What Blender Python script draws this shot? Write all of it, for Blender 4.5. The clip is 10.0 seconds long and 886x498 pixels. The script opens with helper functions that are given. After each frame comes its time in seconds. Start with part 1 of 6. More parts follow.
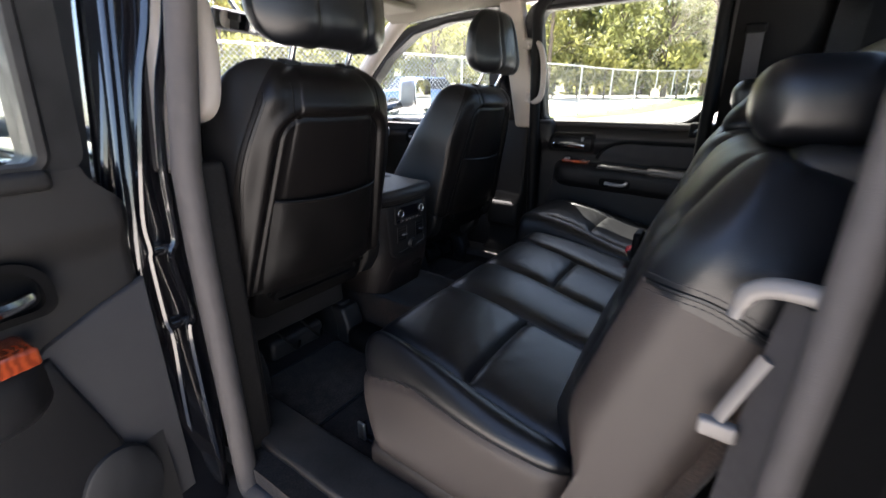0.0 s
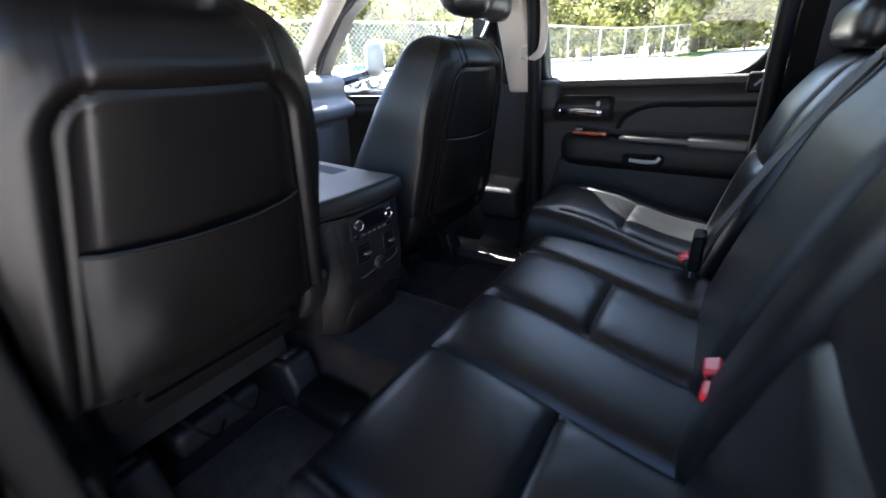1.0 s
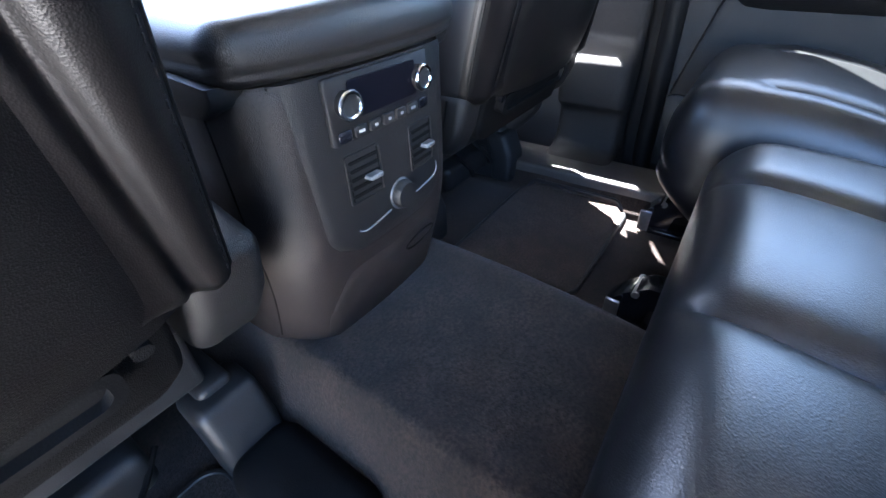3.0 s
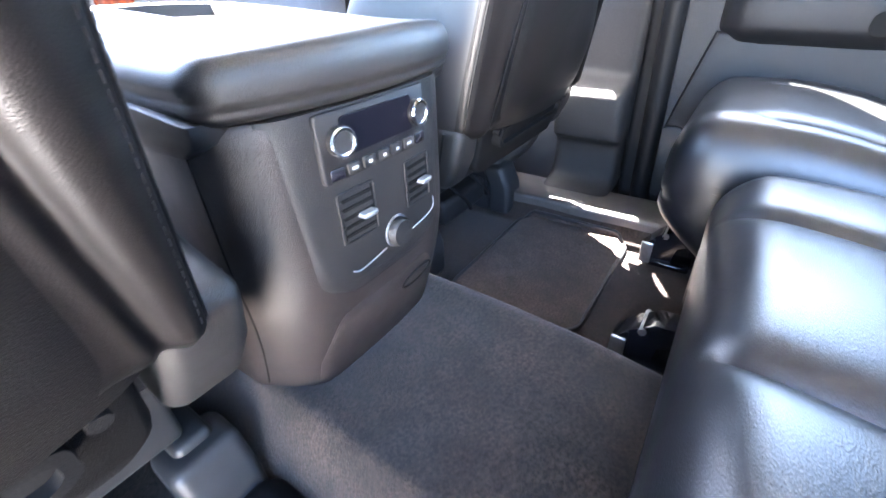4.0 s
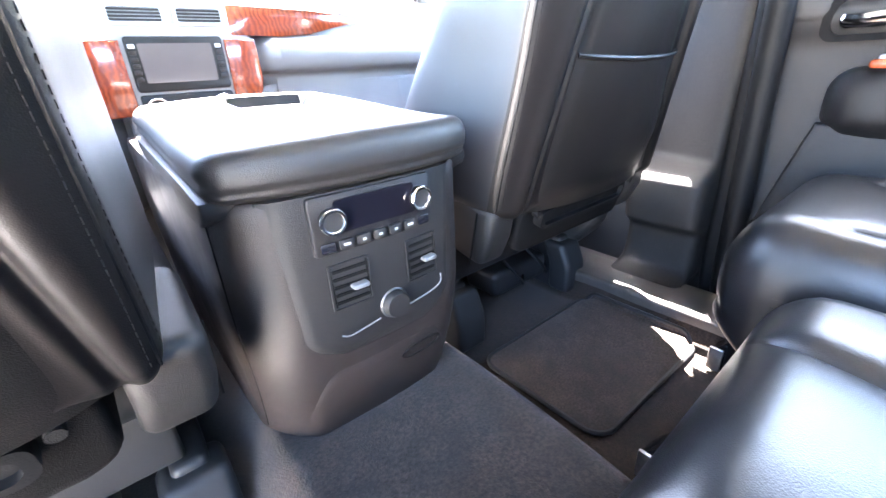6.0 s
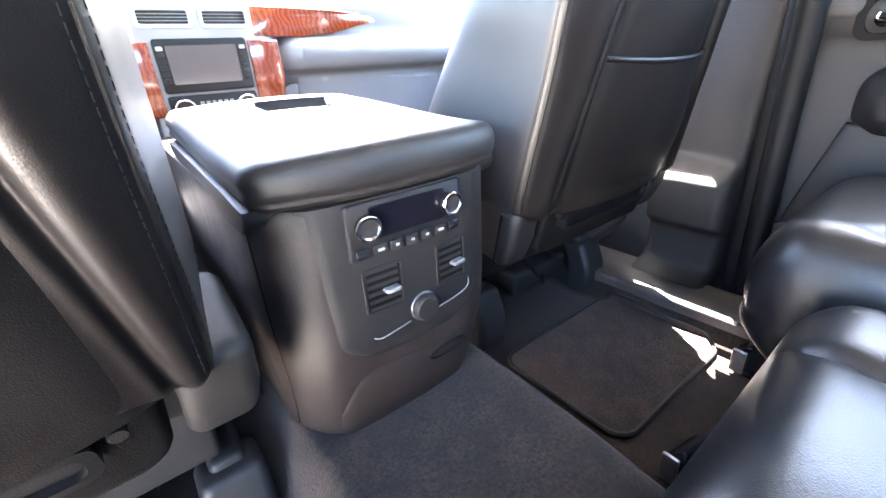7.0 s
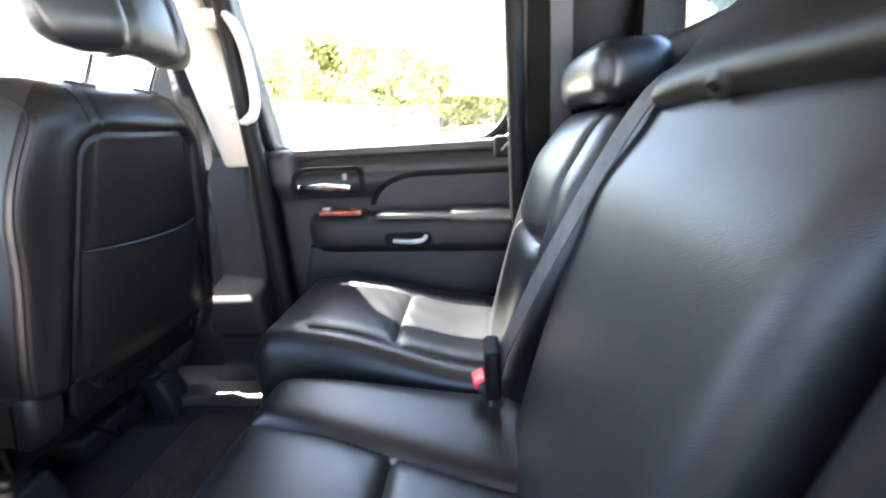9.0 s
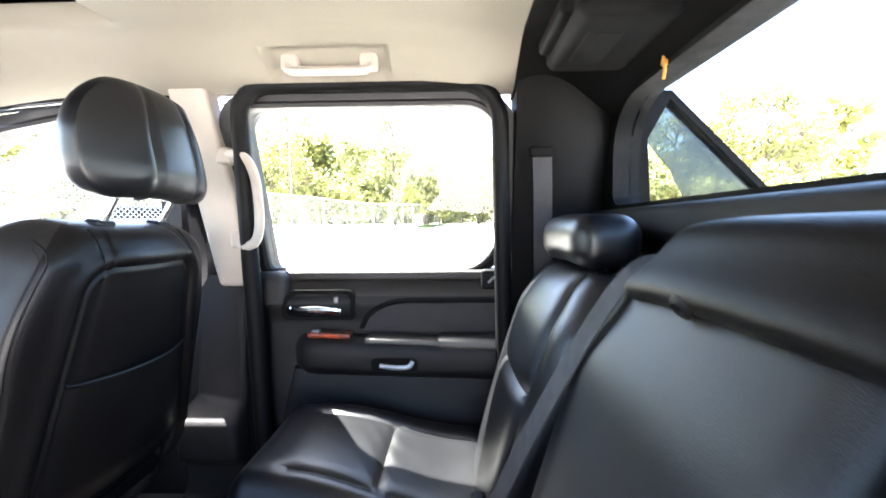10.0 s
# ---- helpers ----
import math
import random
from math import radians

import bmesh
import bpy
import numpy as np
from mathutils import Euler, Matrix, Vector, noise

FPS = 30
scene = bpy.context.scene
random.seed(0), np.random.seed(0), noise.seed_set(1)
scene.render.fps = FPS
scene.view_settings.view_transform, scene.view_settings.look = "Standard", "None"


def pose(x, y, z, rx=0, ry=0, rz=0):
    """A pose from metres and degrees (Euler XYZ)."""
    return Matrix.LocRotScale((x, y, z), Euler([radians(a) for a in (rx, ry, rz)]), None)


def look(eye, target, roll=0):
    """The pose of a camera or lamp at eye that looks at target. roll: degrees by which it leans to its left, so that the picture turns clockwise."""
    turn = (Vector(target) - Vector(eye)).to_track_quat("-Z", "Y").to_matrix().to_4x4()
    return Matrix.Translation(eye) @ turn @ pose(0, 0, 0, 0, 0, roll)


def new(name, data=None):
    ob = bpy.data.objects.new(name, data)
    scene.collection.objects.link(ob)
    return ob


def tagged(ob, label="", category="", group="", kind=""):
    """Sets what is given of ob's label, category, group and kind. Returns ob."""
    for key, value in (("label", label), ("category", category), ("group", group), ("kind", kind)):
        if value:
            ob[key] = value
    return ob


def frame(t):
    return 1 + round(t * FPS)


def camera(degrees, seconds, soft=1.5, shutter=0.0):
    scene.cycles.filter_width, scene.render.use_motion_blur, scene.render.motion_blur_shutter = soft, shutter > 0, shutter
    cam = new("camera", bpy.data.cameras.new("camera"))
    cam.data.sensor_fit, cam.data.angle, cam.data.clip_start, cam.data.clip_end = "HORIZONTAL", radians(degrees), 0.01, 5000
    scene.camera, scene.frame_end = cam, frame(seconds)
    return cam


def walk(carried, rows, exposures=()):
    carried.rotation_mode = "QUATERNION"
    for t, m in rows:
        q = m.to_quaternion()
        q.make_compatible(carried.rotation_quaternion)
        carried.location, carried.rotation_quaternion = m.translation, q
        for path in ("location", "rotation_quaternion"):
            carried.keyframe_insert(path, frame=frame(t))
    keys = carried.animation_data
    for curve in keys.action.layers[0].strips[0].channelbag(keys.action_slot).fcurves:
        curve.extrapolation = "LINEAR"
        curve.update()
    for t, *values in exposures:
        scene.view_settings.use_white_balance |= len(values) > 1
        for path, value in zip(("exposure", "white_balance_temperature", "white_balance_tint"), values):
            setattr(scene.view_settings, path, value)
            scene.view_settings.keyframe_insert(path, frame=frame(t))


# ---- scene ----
cam = camera(93.7, 10.0, soft=1.5, shutter=0.5)
PATH = [
    (0, (-1.018, -0.234, 1.404), (0.529, 0.835, 0.722), 0.2),
    (0.2, (-0.982, -0.182, 1.399), (0.547, 0.867, 0.661), -0.2),
    (0.5, (-0.870, -0.12, 1.378), (0.619, 0.956, 0.586), -2.1),
    (1, (-0.671, -0.041, 1.372), (0.854, 0.981, 0.578), -3.1),
    (1.5, (-0.536, 0.094, 1.312), (1.016, 0.929, 0.366), -1.0),
    (2, (-0.396, 0.199, 1.254), (1.06, 1.029, 0.164), -1.9),
    (2.5, (-0.317, 0.286, 1.18), (0.964, 1.245, -0.019), -3.1),
    (4, (-0.272, 0.34, 1.167), (1.091, 1.329, 0.088), -2.7),
    (4.5, (-0.231, 0.306, 1.189), (1.199, 1.354, 0.261), -3.8),
    (5, (-0.202, 0.266, 1.203), (1.224, 1.433, 0.426), -1.6),
    (5.5, (-0.194, 0.248, 1.189), (1.056, 1.607, 0.42), -1.9),
    (7, (-0.213, 0.264, 1.204), (0.877, 1.718, 0.368), -3.4),
    (7.2, (-0.216, 0.252, 1.226), (0.913, 1.699, 0.432), -4.0),
    (7.5, (-0.202, 0.207, 1.28), (1.11, 1.607, 0.715), -6.0),
    (7.7, (-0.197, 0.180, 1.288), (1.378, 1.334, 0.848), -4.1),
    (8, (-0.189, 0.12, 1.302), (1.558, 0.978, 0.842), -2.9),
    (8.2, (-0.204, 0.095, 1.316), (1.626, 0.754, 0.838), -3.0),
    (8.5, (-0.234, 0.069, 1.348), (1.65, 0.46, 0.799), -2.7),
    (8.7, (-0.243, 0.010, 1.336), (1.650, 0.352, 0.780), -2.7),
    (9, (-0.275, -0.028, 1.343), (1.643, 0.134, 0.798), -3.4),
    (9.5, (-0.302, -0.061, 1.391), (1.682, 0.037, 1.165), -2.6),
    (10, (-0.301, -0.013, 1.437), (1.695, 0.047, 1.328), -0.5),
]
walk(cam, [(t, look(eye, target, roll)) for t, eye, target, roll in PATH],
     [(0, 3.35, 6400, 16), (0.5, 3.40, 6250, 15), (1, 4.00, 5900, 14), (1.5, 4.78, 5600, 13), (2, 5.33, 5330, 12), (2.5, 5.53, 5330, 12), (3.2, 6.48, 5880, 14), (4, 7.71, 6130, 16), (4.5, 8.43, 6080, 16), (5, 8.40, 6080, 16), (5.5, 8.04, 6130, 16), (7, 7.18, 6600, 17), (7.5, 7.53, 6400, 15), (8, 6.88, 6300, 14), (8.5, 6.18, 6300, 15), (9, 5.93, 6300, 15), (9.5, 5.73, 6200, 15), (10, 5.11, 6100, 15)])

# ---- light ----
world = bpy.data.worlds.new("sky")
scene.world = world
world.use_nodes = True
wn = world.node_tree
sky = wn.nodes.new("ShaderNodeTexSky")
sky.sky_type = 'NISHITA'
sky.sun_disc = False
SUN_TO = Vector((0.405, 0.465, 1.0)).normalized()
sky.sun_elevation = math.asin(SUN_TO.z)
sky.sun_rotation = math.atan2(SUN_TO.x, SUN_TO.y)
sky.altitude, sky.air_density, sky.dust_density, sky.ozone_density = 10, 1.0, 1.5, 1.0
wn.nodes["Background"].inputs[1].default_value = 0.075
wn.links.new(sky.outputs[0], wn.nodes["Background"].inputs[0])
sun = new("sun", bpy.data.lights.new("sun", 'SUN'))
sun.data.energy, sun.data.angle, sun.data.color = 5.0, radians(0.6), (1.0, 0.95, 0.87)
sun.matrix_world = look(SUN_TO * 60, (0, 0, 0))

# ---- materials ----


def material(name, colour, rough=0.5, metal=0.0, grain=0.0, grain_scale=400.0, mottle=0.15, mottle_scale=6.0,
             spec=0.5, sheen=0.0, coat=0.0, coat_rough=0.05, emit=None, kind="noise", rough_var=0.08, random_tint=0.0, crease=0.0, speckle=0.0, speckle_scale=260.0):
    """A node material: colour varied at two scales, uneven gloss and a fine relief."""
    m = bpy.data.materials.new(name)
    m.use_nodes = True
    t = m.node_tree
    b = t.nodes["Principled BSDF"]
    co = t.nodes.new("ShaderNodeTexCoord")
    big = t.nodes.new("ShaderNodeTexNoise")
    big.inputs["Scale"].default_value, big.inputs["Detail"].default_value = mottle_scale, 5
    t.links.new(co.outputs["Object"], big.inputs["Vector"])
    fine = t.nodes.new("ShaderNodeTexVoronoi" if kind == "cells" else "ShaderNodeTexNoise")
    fine.inputs["Scale"].default_value = grain_scale
    t.links.new(co.outputs["Object"], fine.inputs["Vector"])
    ramp = t.nodes.new("ShaderNodeMapRange")
    ramp.inputs["From Min"].default_value, ramp.inputs["From Max"].default_value = 0.3, 0.7
    ramp.inputs["To Min"].default_value, ramp.inputs["To Max"].default_value = 1 - mottle, 1 + mottle
    t.links.new(big.outputs[0], ramp.inputs["Value"])
    mul = t.nodes.new("ShaderNodeVectorMath")
    mul.operation = 'SCALE'
    mul.inputs[0].default_value = colour
    scale_out = ramp.outputs[0]
    if random_tint:
        info = t.nodes.new("ShaderNodeObjectInfo")
        r2 = t.nodes.new("ShaderNodeMapRange")
        r2.inputs["To Min"].default_value, r2.inputs["To Max"].default_value = 1 - random_tint, 1 + random_tint
        t.links.new(info.outputs["Random"], r2.inputs["Value"])
        mm = t.nodes.new("ShaderNodeMath")
        mm.operation = 'MULTIPLY'
        t.links.new(scale_out, mm.inputs[0])
        t.links.new(r2.outputs[0], mm.inputs[1])
        scale_out = mm.outputs[0]
    if speckle:
        fleck = t.nodes.new("ShaderNodeTexNoise")
        fleck.inputs["Scale"].default_value, fleck.inputs["Detail"].default_value, fleck.inputs["Roughness"].default_value = speckle_scale, 4, 0.65
        t.links.new(co.outputs["Object"], fleck.inputs["Vector"])
        r3 = t.nodes.new("ShaderNodeMapRange")
        r3.inputs["From Min"].default_value, r3.inputs["From Max"].default_value = 0.35, 0.65
        r3.inputs["To Min"].default_value, r3.inputs["To Max"].default_value = 1 - speckle, 1 + speckle
        t.links.new(fleck.outputs[0], r3.inputs["Value"])
        m3 = t.nodes.new("ShaderNodeMath")
        m3.operation = 'MULTIPLY'
        t.links.new(scale_out, m3.inputs[0])
        t.links.new(r3.outputs[0], m3.inputs[1])
        scale_out = m3.outputs[0]
    t.links.new(scale_out, mul.inputs["Scale"])
    t.links.new(mul.outputs[0], b.inputs["Base Color"])
    rr = t.nodes.new("ShaderNodeMapRange")
    rr.inputs["From Min"].default_value, rr.inputs["From Max"].default_value = 0.3, 0.7
    rr.inputs["To Min"].default_value, rr.inputs["To Max"].default_value = max(0.02, rough - rough_var), min(1, rough + rough_var)
    t.links.new(big.outputs[0], rr.inputs["Value"])
    t.links.new(rr.outputs[0], b.inputs["Roughness"])
    b.inputs["Metallic"].default_value = metal
    b.inputs["Specular IOR Level"].default_value = spec
    b.inputs["Sheen Weight"].default_value = sheen
    b.inputs["Coat Weight"].default_value = coat
    b.inputs["Coat Roughness"].default_value = coat_rough
    if grain:
        bump = t.nodes.new("ShaderNodeBump")
        bump.inputs["Strength"].default_value = grain
        bump.inputs["Distance"].default_value = 0.001
        t.links.new(fine.outputs[0], bump.inputs["Height"])
        t.links.new(bump.outputs[0], b.inputs["Normal"])
        if crease:
            # soft folds from use
            wide = t.nodes.new("ShaderNodeTexNoise")
            wide.inputs["Scale"].default_value, wide.inputs["Detail"].default_value, wide.inputs["Distortion"].default_value = 26, 3, 0.8
            t.links.new(co.outputs["Object"], wide.inputs["Vector"])
            fold = t.nodes.new("ShaderNodeBump")
            fold.inputs["Strength"].default_value = crease
            fold.inputs["Distance"].default_value = 0.004
            t.links.new(wide.outputs[0], fold.inputs["Height"])
            t.links.new(fold.outputs[0], bump.inputs["Normal"])
    if emit:
        b.inputs["Emission Color"].default_value = (*emit[0], 1)
        b.inputs["Emission Strength"].default_value = emit[1]
    return m


def glass_material(name, tint, gloss=0.9):
    m = bpy.data.materials.new(name)
    m.use_nodes = True
    t = m.node_tree
    t.nodes.remove(t.nodes["Principled BSDF"])
    clear = t.nodes.new("ShaderNodeBsdfTransparent")
    clear.inputs[0].default_value = (*tint, 1)
    shine = t.nodes.new("ShaderNodeBsdfGlossy")
    shine.inputs["Roughness"].default_value = 0.01
    shine.inputs[0].default_value = (gloss, gloss, gloss, 1)
    weight = t.nodes.new("ShaderNodeLayerWeight")
    weight.inputs["Blend"].default_value = 0.5
    power = t.nodes.new("ShaderNodeMath")
    power.operation = 'POWER'
    power.inputs[1].default_value = 4.0
    t.links.new(weight.outputs["Facing"], power.inputs[0])
    fres = t.nodes.new("ShaderNodeMapRange")
    fres.inputs["To Min"].default_value, fres.inputs["To Max"].default_value = 0.03, 0.5
    t.links.new(power.outputs[0], fres.inputs["Value"])
    mix = t.nodes.new("ShaderNodeMixShader")
    t.links.new(fres.outputs[0], mix.inputs[0])
    t.links.new(clear.outputs[0], mix.inputs[1])
    t.links.new(shine.outputs[0], mix.inputs[2])
    t.links.new(mix.outputs[0], t.nodes["Material Output"].inputs[0])
    return m


LEATHER = material("black_leather", (0.0042, 0.0044, 0.0054), 0.35, rough_var=0.02, grain=0.15, grain_scale=850, mottle=0.14, mottle_scale=9, kind="cells", spec=0.42, crease=0.08)
LEATHER_SIDE = material("black_vinyl", (0.0038, 0.0033, 0.0031), 0.43, rough_var=0.03, spec=0.22, grain=0.22, grain_scale=1100, mottle=0.15, mottle_scale=7, kind="cells", crease=0.12)
LEATHER_SEAT = material("front_seat_leather", (0.0040, 0.0033, 0.0031), 0.39, rough_var=0.03, grain=0.12, grain_scale=1000, mottle=0.14, mottle_scale=8, kind="cells", spec=0.24, crease=0.08)
BOLSTER = material("bolster_leather", (0.0070, 0.0068, 0.0072), 0.42, rough_var=0.03, grain=0.15, grain_scale=900, mottle=0.14, mottle_scale=8, kind="cells", spec=0.62, crease=0.06)
LEATHER_BACK = material("backrest_leather", (0.0085, 0.0082, 0.0088), 0.46, rough_var=0.03, grain=0.2, grain_scale=850, mottle=0.14, mottle_scale=9, kind="cells", spec=0.48, crease=0.08)
LID = material("lid_vinyl", (0.010, 0.0088, 0.0082), 0.50, rough_var=0.04, grain=0.25, grain_scale=900, mottle=0.12, mottle_scale=9, kind="cells", spec=0.42)
# side vinyl of the rear bench, paler to hold the warm light from the open doorway
LIT_SIDE_VINYL = material("lit_seat_side_vinyl", (0.030, 0.0235, 0.0205), 0.5, rough_var=0.04, grain=0.25, grain_scale=1000, mottle=0.14, mottle_scale=7, kind="cells", spec=0.35)
SEAM = material("seam_groove", (0.003, 0.003, 0.003), 0.8, spec=0.1, mottle=0.2)
THREAD = material("grey_thread", (0.022, 0.020, 0.022), 0.7, mottle=0.3, mottle_scale=200)
SEAT_THREAD = material("black_thread", (0.008, 0.0075, 0.0075), 0.9, spec=0.1, mottle=0.3, mottle_scale=200)
PLASTIC = material("ebony_plastic", (0.0098, 0.0090, 0.0086), 0.46, spec=0.32, rough_var=0.04, grain=0.4, grain_scale=1300, mottle=0.12, mottle_scale=5, kind="cells")
PLASTIC_SOFT = material("charcoal_plastic", (0.0140, 0.0104, 0.0090), 0.45, spec=0.36, rough_var=0.07, grain=0.38, grain_scale=1050, mottle=0.32, mottle_scale=22, speckle=0.25, speckle_scale=420, kind="cells")
PILLAR = material("pillar_plastic", (0.0098, 0.0090, 0.0086), 0.55, spec=0.14, rough_var=0.06, grain=0.4, grain_scale=1300, mottle=0.2, mottle_scale=14, speckle=0.3, speckle_scale=300, kind="cells")
DOOR = material("door_vinyl", (0.0055, 0.0052, 0.0056), 0.50, spec=0.28, rough_var=0.05, grain=0.4, grain_scale=1200, mottle=0.12, mottle_scale=6, kind="cells", speckle=0.15)
SILL = material("sill_plastic", (0.034, 0.0285, 0.0245), 0.40, spec=0.5, rough_var=0.08, grain=0.3, grain_scale=1050, mottle=0.35, mottle_scale=22, speckle=0.3, speckle_scale=420, kind="cells")
LIT_ROLL = material("lit_door_roll_vinyl", (0.020, 0.0172, 0.0150), 0.45, spec=0.45, rough_var=0.05, grain=0.3, grain_scale=1200, mottle=0.12, mottle_scale=6, kind="cells")
DULL = material("dull_black_trim", (0.0034, 0.0032, 0.0032), 0.66, spec=0.07, rough_var=0.05, grain=0.4, grain_scale=1200, mottle=0.14, mottle_scale=5, kind="cells")
# dark dash in a paler grey: sun and glare are put into the colour
DASH = material("sun_washed_dash_vinyl", (0.16, 0.16, 0.165), 0.40, grain=0.3, grain_scale=900, mottle=0.1, mottle_scale=6, kind="cells")
PAD_GREY = material("grey_arm_pad", (0.046, 0.041, 0.036), 0.42, spec=0.6, grain=0.3, grain_scale=1100, mottle=0.12, mottle_scale=8, kind="cells")
CLOTH = material("charcoal_door_cloth", (0.019, 0.018, 0.019), 0.8, grain=0.6, grain_scale=1500, mottle=0.15, mottle_scale=30)
DISPLAY = material("display_black", (0.0025, 0.0025, 0.0045), 0.3, spec=0.15, mottle=0.1)
GLOSSY_BLACK = material("piano_black", (0.008, 0.008, 0.01), 0.12, mottle=0.1)
RUBBER = material("black_rubber", (0.011, 0.011, 0.0115), 0.52, spec=0.3, grain=0.2, grain_scale=700, mottle=0.25, mottle_scale=30)
SEAL = material("black_seal", (0.0022, 0.0022, 0.0024), 0.62, spec=0.12, grain=0.2, grain_scale=700, mottle=0.2, mottle_scale=30)
GREY_RUBBER = material("grey_weatherstrip", (0.047, 0.041, 0.039), 0.7, grain=0.5, grain_scale=900, mottle=0.2, mottle_scale=40)
CARPET = material("charcoal_carpet", (0.0165, 0.0112, 0.0086), 0.95, grain=1.0, grain_scale=420, mottle=0.45, mottle_scale=24, sheen=0.10, spec=0.2, speckle=0.6, speckle_scale=230)
MAT_CARPET = material("dark_mat_carpet", (0.0285, 0.0205, 0.0160), 0.95, grain=1.0, grain_scale=460, mottle=0.42, mottle_scale=30, sheen=0.06, spec=0.2, speckle=0.6, speckle_scale=260)
HEADLINER = material("cream_headliner", (0.205, 0.186, 0.147), 0.9, grain=0.4, grain_scale=900, mottle=0.05, mottle_scale=12)
BEIGE = material("beige_plastic", (0.295, 0.258, 0.222), 0.55, grain=0.3, grain_scale=900, mottle=0.06, mottle_scale=10)
PAINT = material("black_car_paint", (0.004, 0.004, 0.005), 0.12, mottle=0.1, coat=1.0)
WHITE_PAINT = material("white_car_paint", (0.75, 0.75, 0.74), 0.3, mottle=0.04, coat=0.8)
BLUE_PAINT = material("blue_car_paint", (0.05, 0.12, 0.25), 0.3, mottle=0.05, coat=0.8)
CHROME = material("satin_chrome", (0.75, 0.75, 0.76), 0.14, metal=1.0, mottle=0.05)
STEEL = material("zinc_steel", (0.45, 0.45, 0.45), 0.35, metal=1.0, mottle=0.25, mottle_scale=60)
SILVER = material("silver_plastic", (0.42, 0.42, 0.43), 0.35, metal=0.6, mottle=0.08)
DIM_SILVER = material("dim_silver_plastic", (0.16, 0.16, 0.165), 0.4, metal=0.5, mottle=0.08)
YELLOW = material("yellow_cord", (0.45, 0.22, 0.03), 0.8, mottle=0.3, mottle_scale=120)
SILVER_GREY = material("silver_grey_trim", (0.26, 0.25, 0.245), 0.42, grain=0.15, grain_scale=900, mottle=0.08, mottle_scale=8)
DARK_EDGE = material("dark_grey_edge", (0.045, 0.045, 0.047), 0.35, mottle=0.08)
PALE_PLASTIC = material("pale_grey_plastic", (0.15, 0.135, 0.122), 0.4, grain=0.2, grain_scale=900, mottle=0.1, mottle_scale=20)
RED = material("red_button", (0.55, 0.012, 0.02), 0.35, mottle=0.08)
BELT = material("grey_belt_webbing", (0.013, 0.0112, 0.0128), 0.6, grain=0.8, grain_scale=1600, mottle=0.12, mottle_scale=60)
SCREEN = material("dim_screen", (0.10, 0.085, 0.08), 0.2, mottle=0.08)
MARK = material("white_print", (0.26, 0.26, 0.26), 0.6, mottle=0.05)
MIRROR = material("mirror_glass", (0.9, 0.9, 0.9), 0.01, metal=1.0, mottle=0.01, rough_var=0.0)
TINTED = glass_material("privacy_glass", (0.90, 0.92, 0.88))
SMOKED = glass_material("smoked_glass", (0.28, 0.30, 0.28))
CLEAR = glass_material("clear_glass", (0.94, 0.965, 0.95))


def wood_material():
    m = material("red_burl_wood", (0.24, 0.045, 0.012), 0.22, mottle=0.5, mottle_scale=24, coat=0.8)
    t = m.node_tree
    wave = t.nodes.new("ShaderNodeTexWave")
    wave.inputs["Scale"].default_value, wave.inputs["Distortion"].default_value, wave.inputs["Detail"].default_value = 26, 11, 5
    ramp = t.nodes.new("ShaderNodeValToRGB")
    ramp.color_ramp.elements[0].color = (0.13, 0.020, 0.007, 1)
    ramp.color_ramp.elements[1].color = (0.25, 0.042, 0.012, 1)
    co = t.nodes.new("ShaderNodeTexCoord")
    t.links.new(co.outputs["Object"], wave.inputs["Vector"])
    t.links.new(wave.outputs["Fac"], ramp.inputs[0])
    t.links.new(ramp.outputs[0], t.nodes["Principled BSDF"].inputs["Base Color"])
    return m


WOOD = wood_material()


def leafy(name, colour, *a, **k):
    """Leaves let light through from behind."""
    m = material(name, colour, *a, **k)
    t = m.node_tree
    thin = t.nodes.new("ShaderNodeBsdfTranslucent")
    mix = t.nodes.new("ShaderNodeMixShader")
    mix.inputs[0].default_value = 0.45
    b = t.nodes["Principled BSDF"]
    t.links.new(b.inputs["Base Color"].links[0].from_socket, thin.inputs[0])
    t.links.new(b.outputs[0], mix.inputs[1])
    t.links.new(thin.outputs[0], mix.inputs[2])
    t.links.new(mix.outputs[0], t.nodes["Material Output"].inputs[0])
    return m


LEAF = leafy("spring_leaves", (0.27, 0.265, 0.085), 0.6, mottle=0.5, mottle_scale=0.8, random_tint=0.35)
LEAF_DARK = leafy("dark_leaves", (0.19, 0.20, 0.075), 0.6, mottle=0.5, mottle_scale=0.9, random_tint=0.35)
BARK = material("grey_bark", (0.12, 0.095, 0.075), 0.9, grain=0.8, grain_scale=30, mottle=0.3, mottle_scale=3)
CONCRETE = material("pale_concrete", (0.58, 0.54, 0.48), 0.85, grain=0.5, grain_scale=60, mottle=0.12, mottle_scale=0.6)
GRASS = material("lawn_grass", (0.10, 0.14, 0.03), 0.9, grain=0.8, grain_scale=40, mottle=0.35, mottle_scale=1.2)
GALV = material("galvanised_wire", (0.45, 0.46, 0.47), 0.45, metal=0.4, mottle=0.2, mottle_scale=4)

# ---- building tools ----
from mathutils.bvhtree import BVHTree

ORIGIN = {}


def thing(name, at, label, category, group="", kind=""):
    ob = new(name)
    ob.location = at
    ORIGIN[ob.name] = Vector(at)
    return tagged(ob, label, category, group, kind)


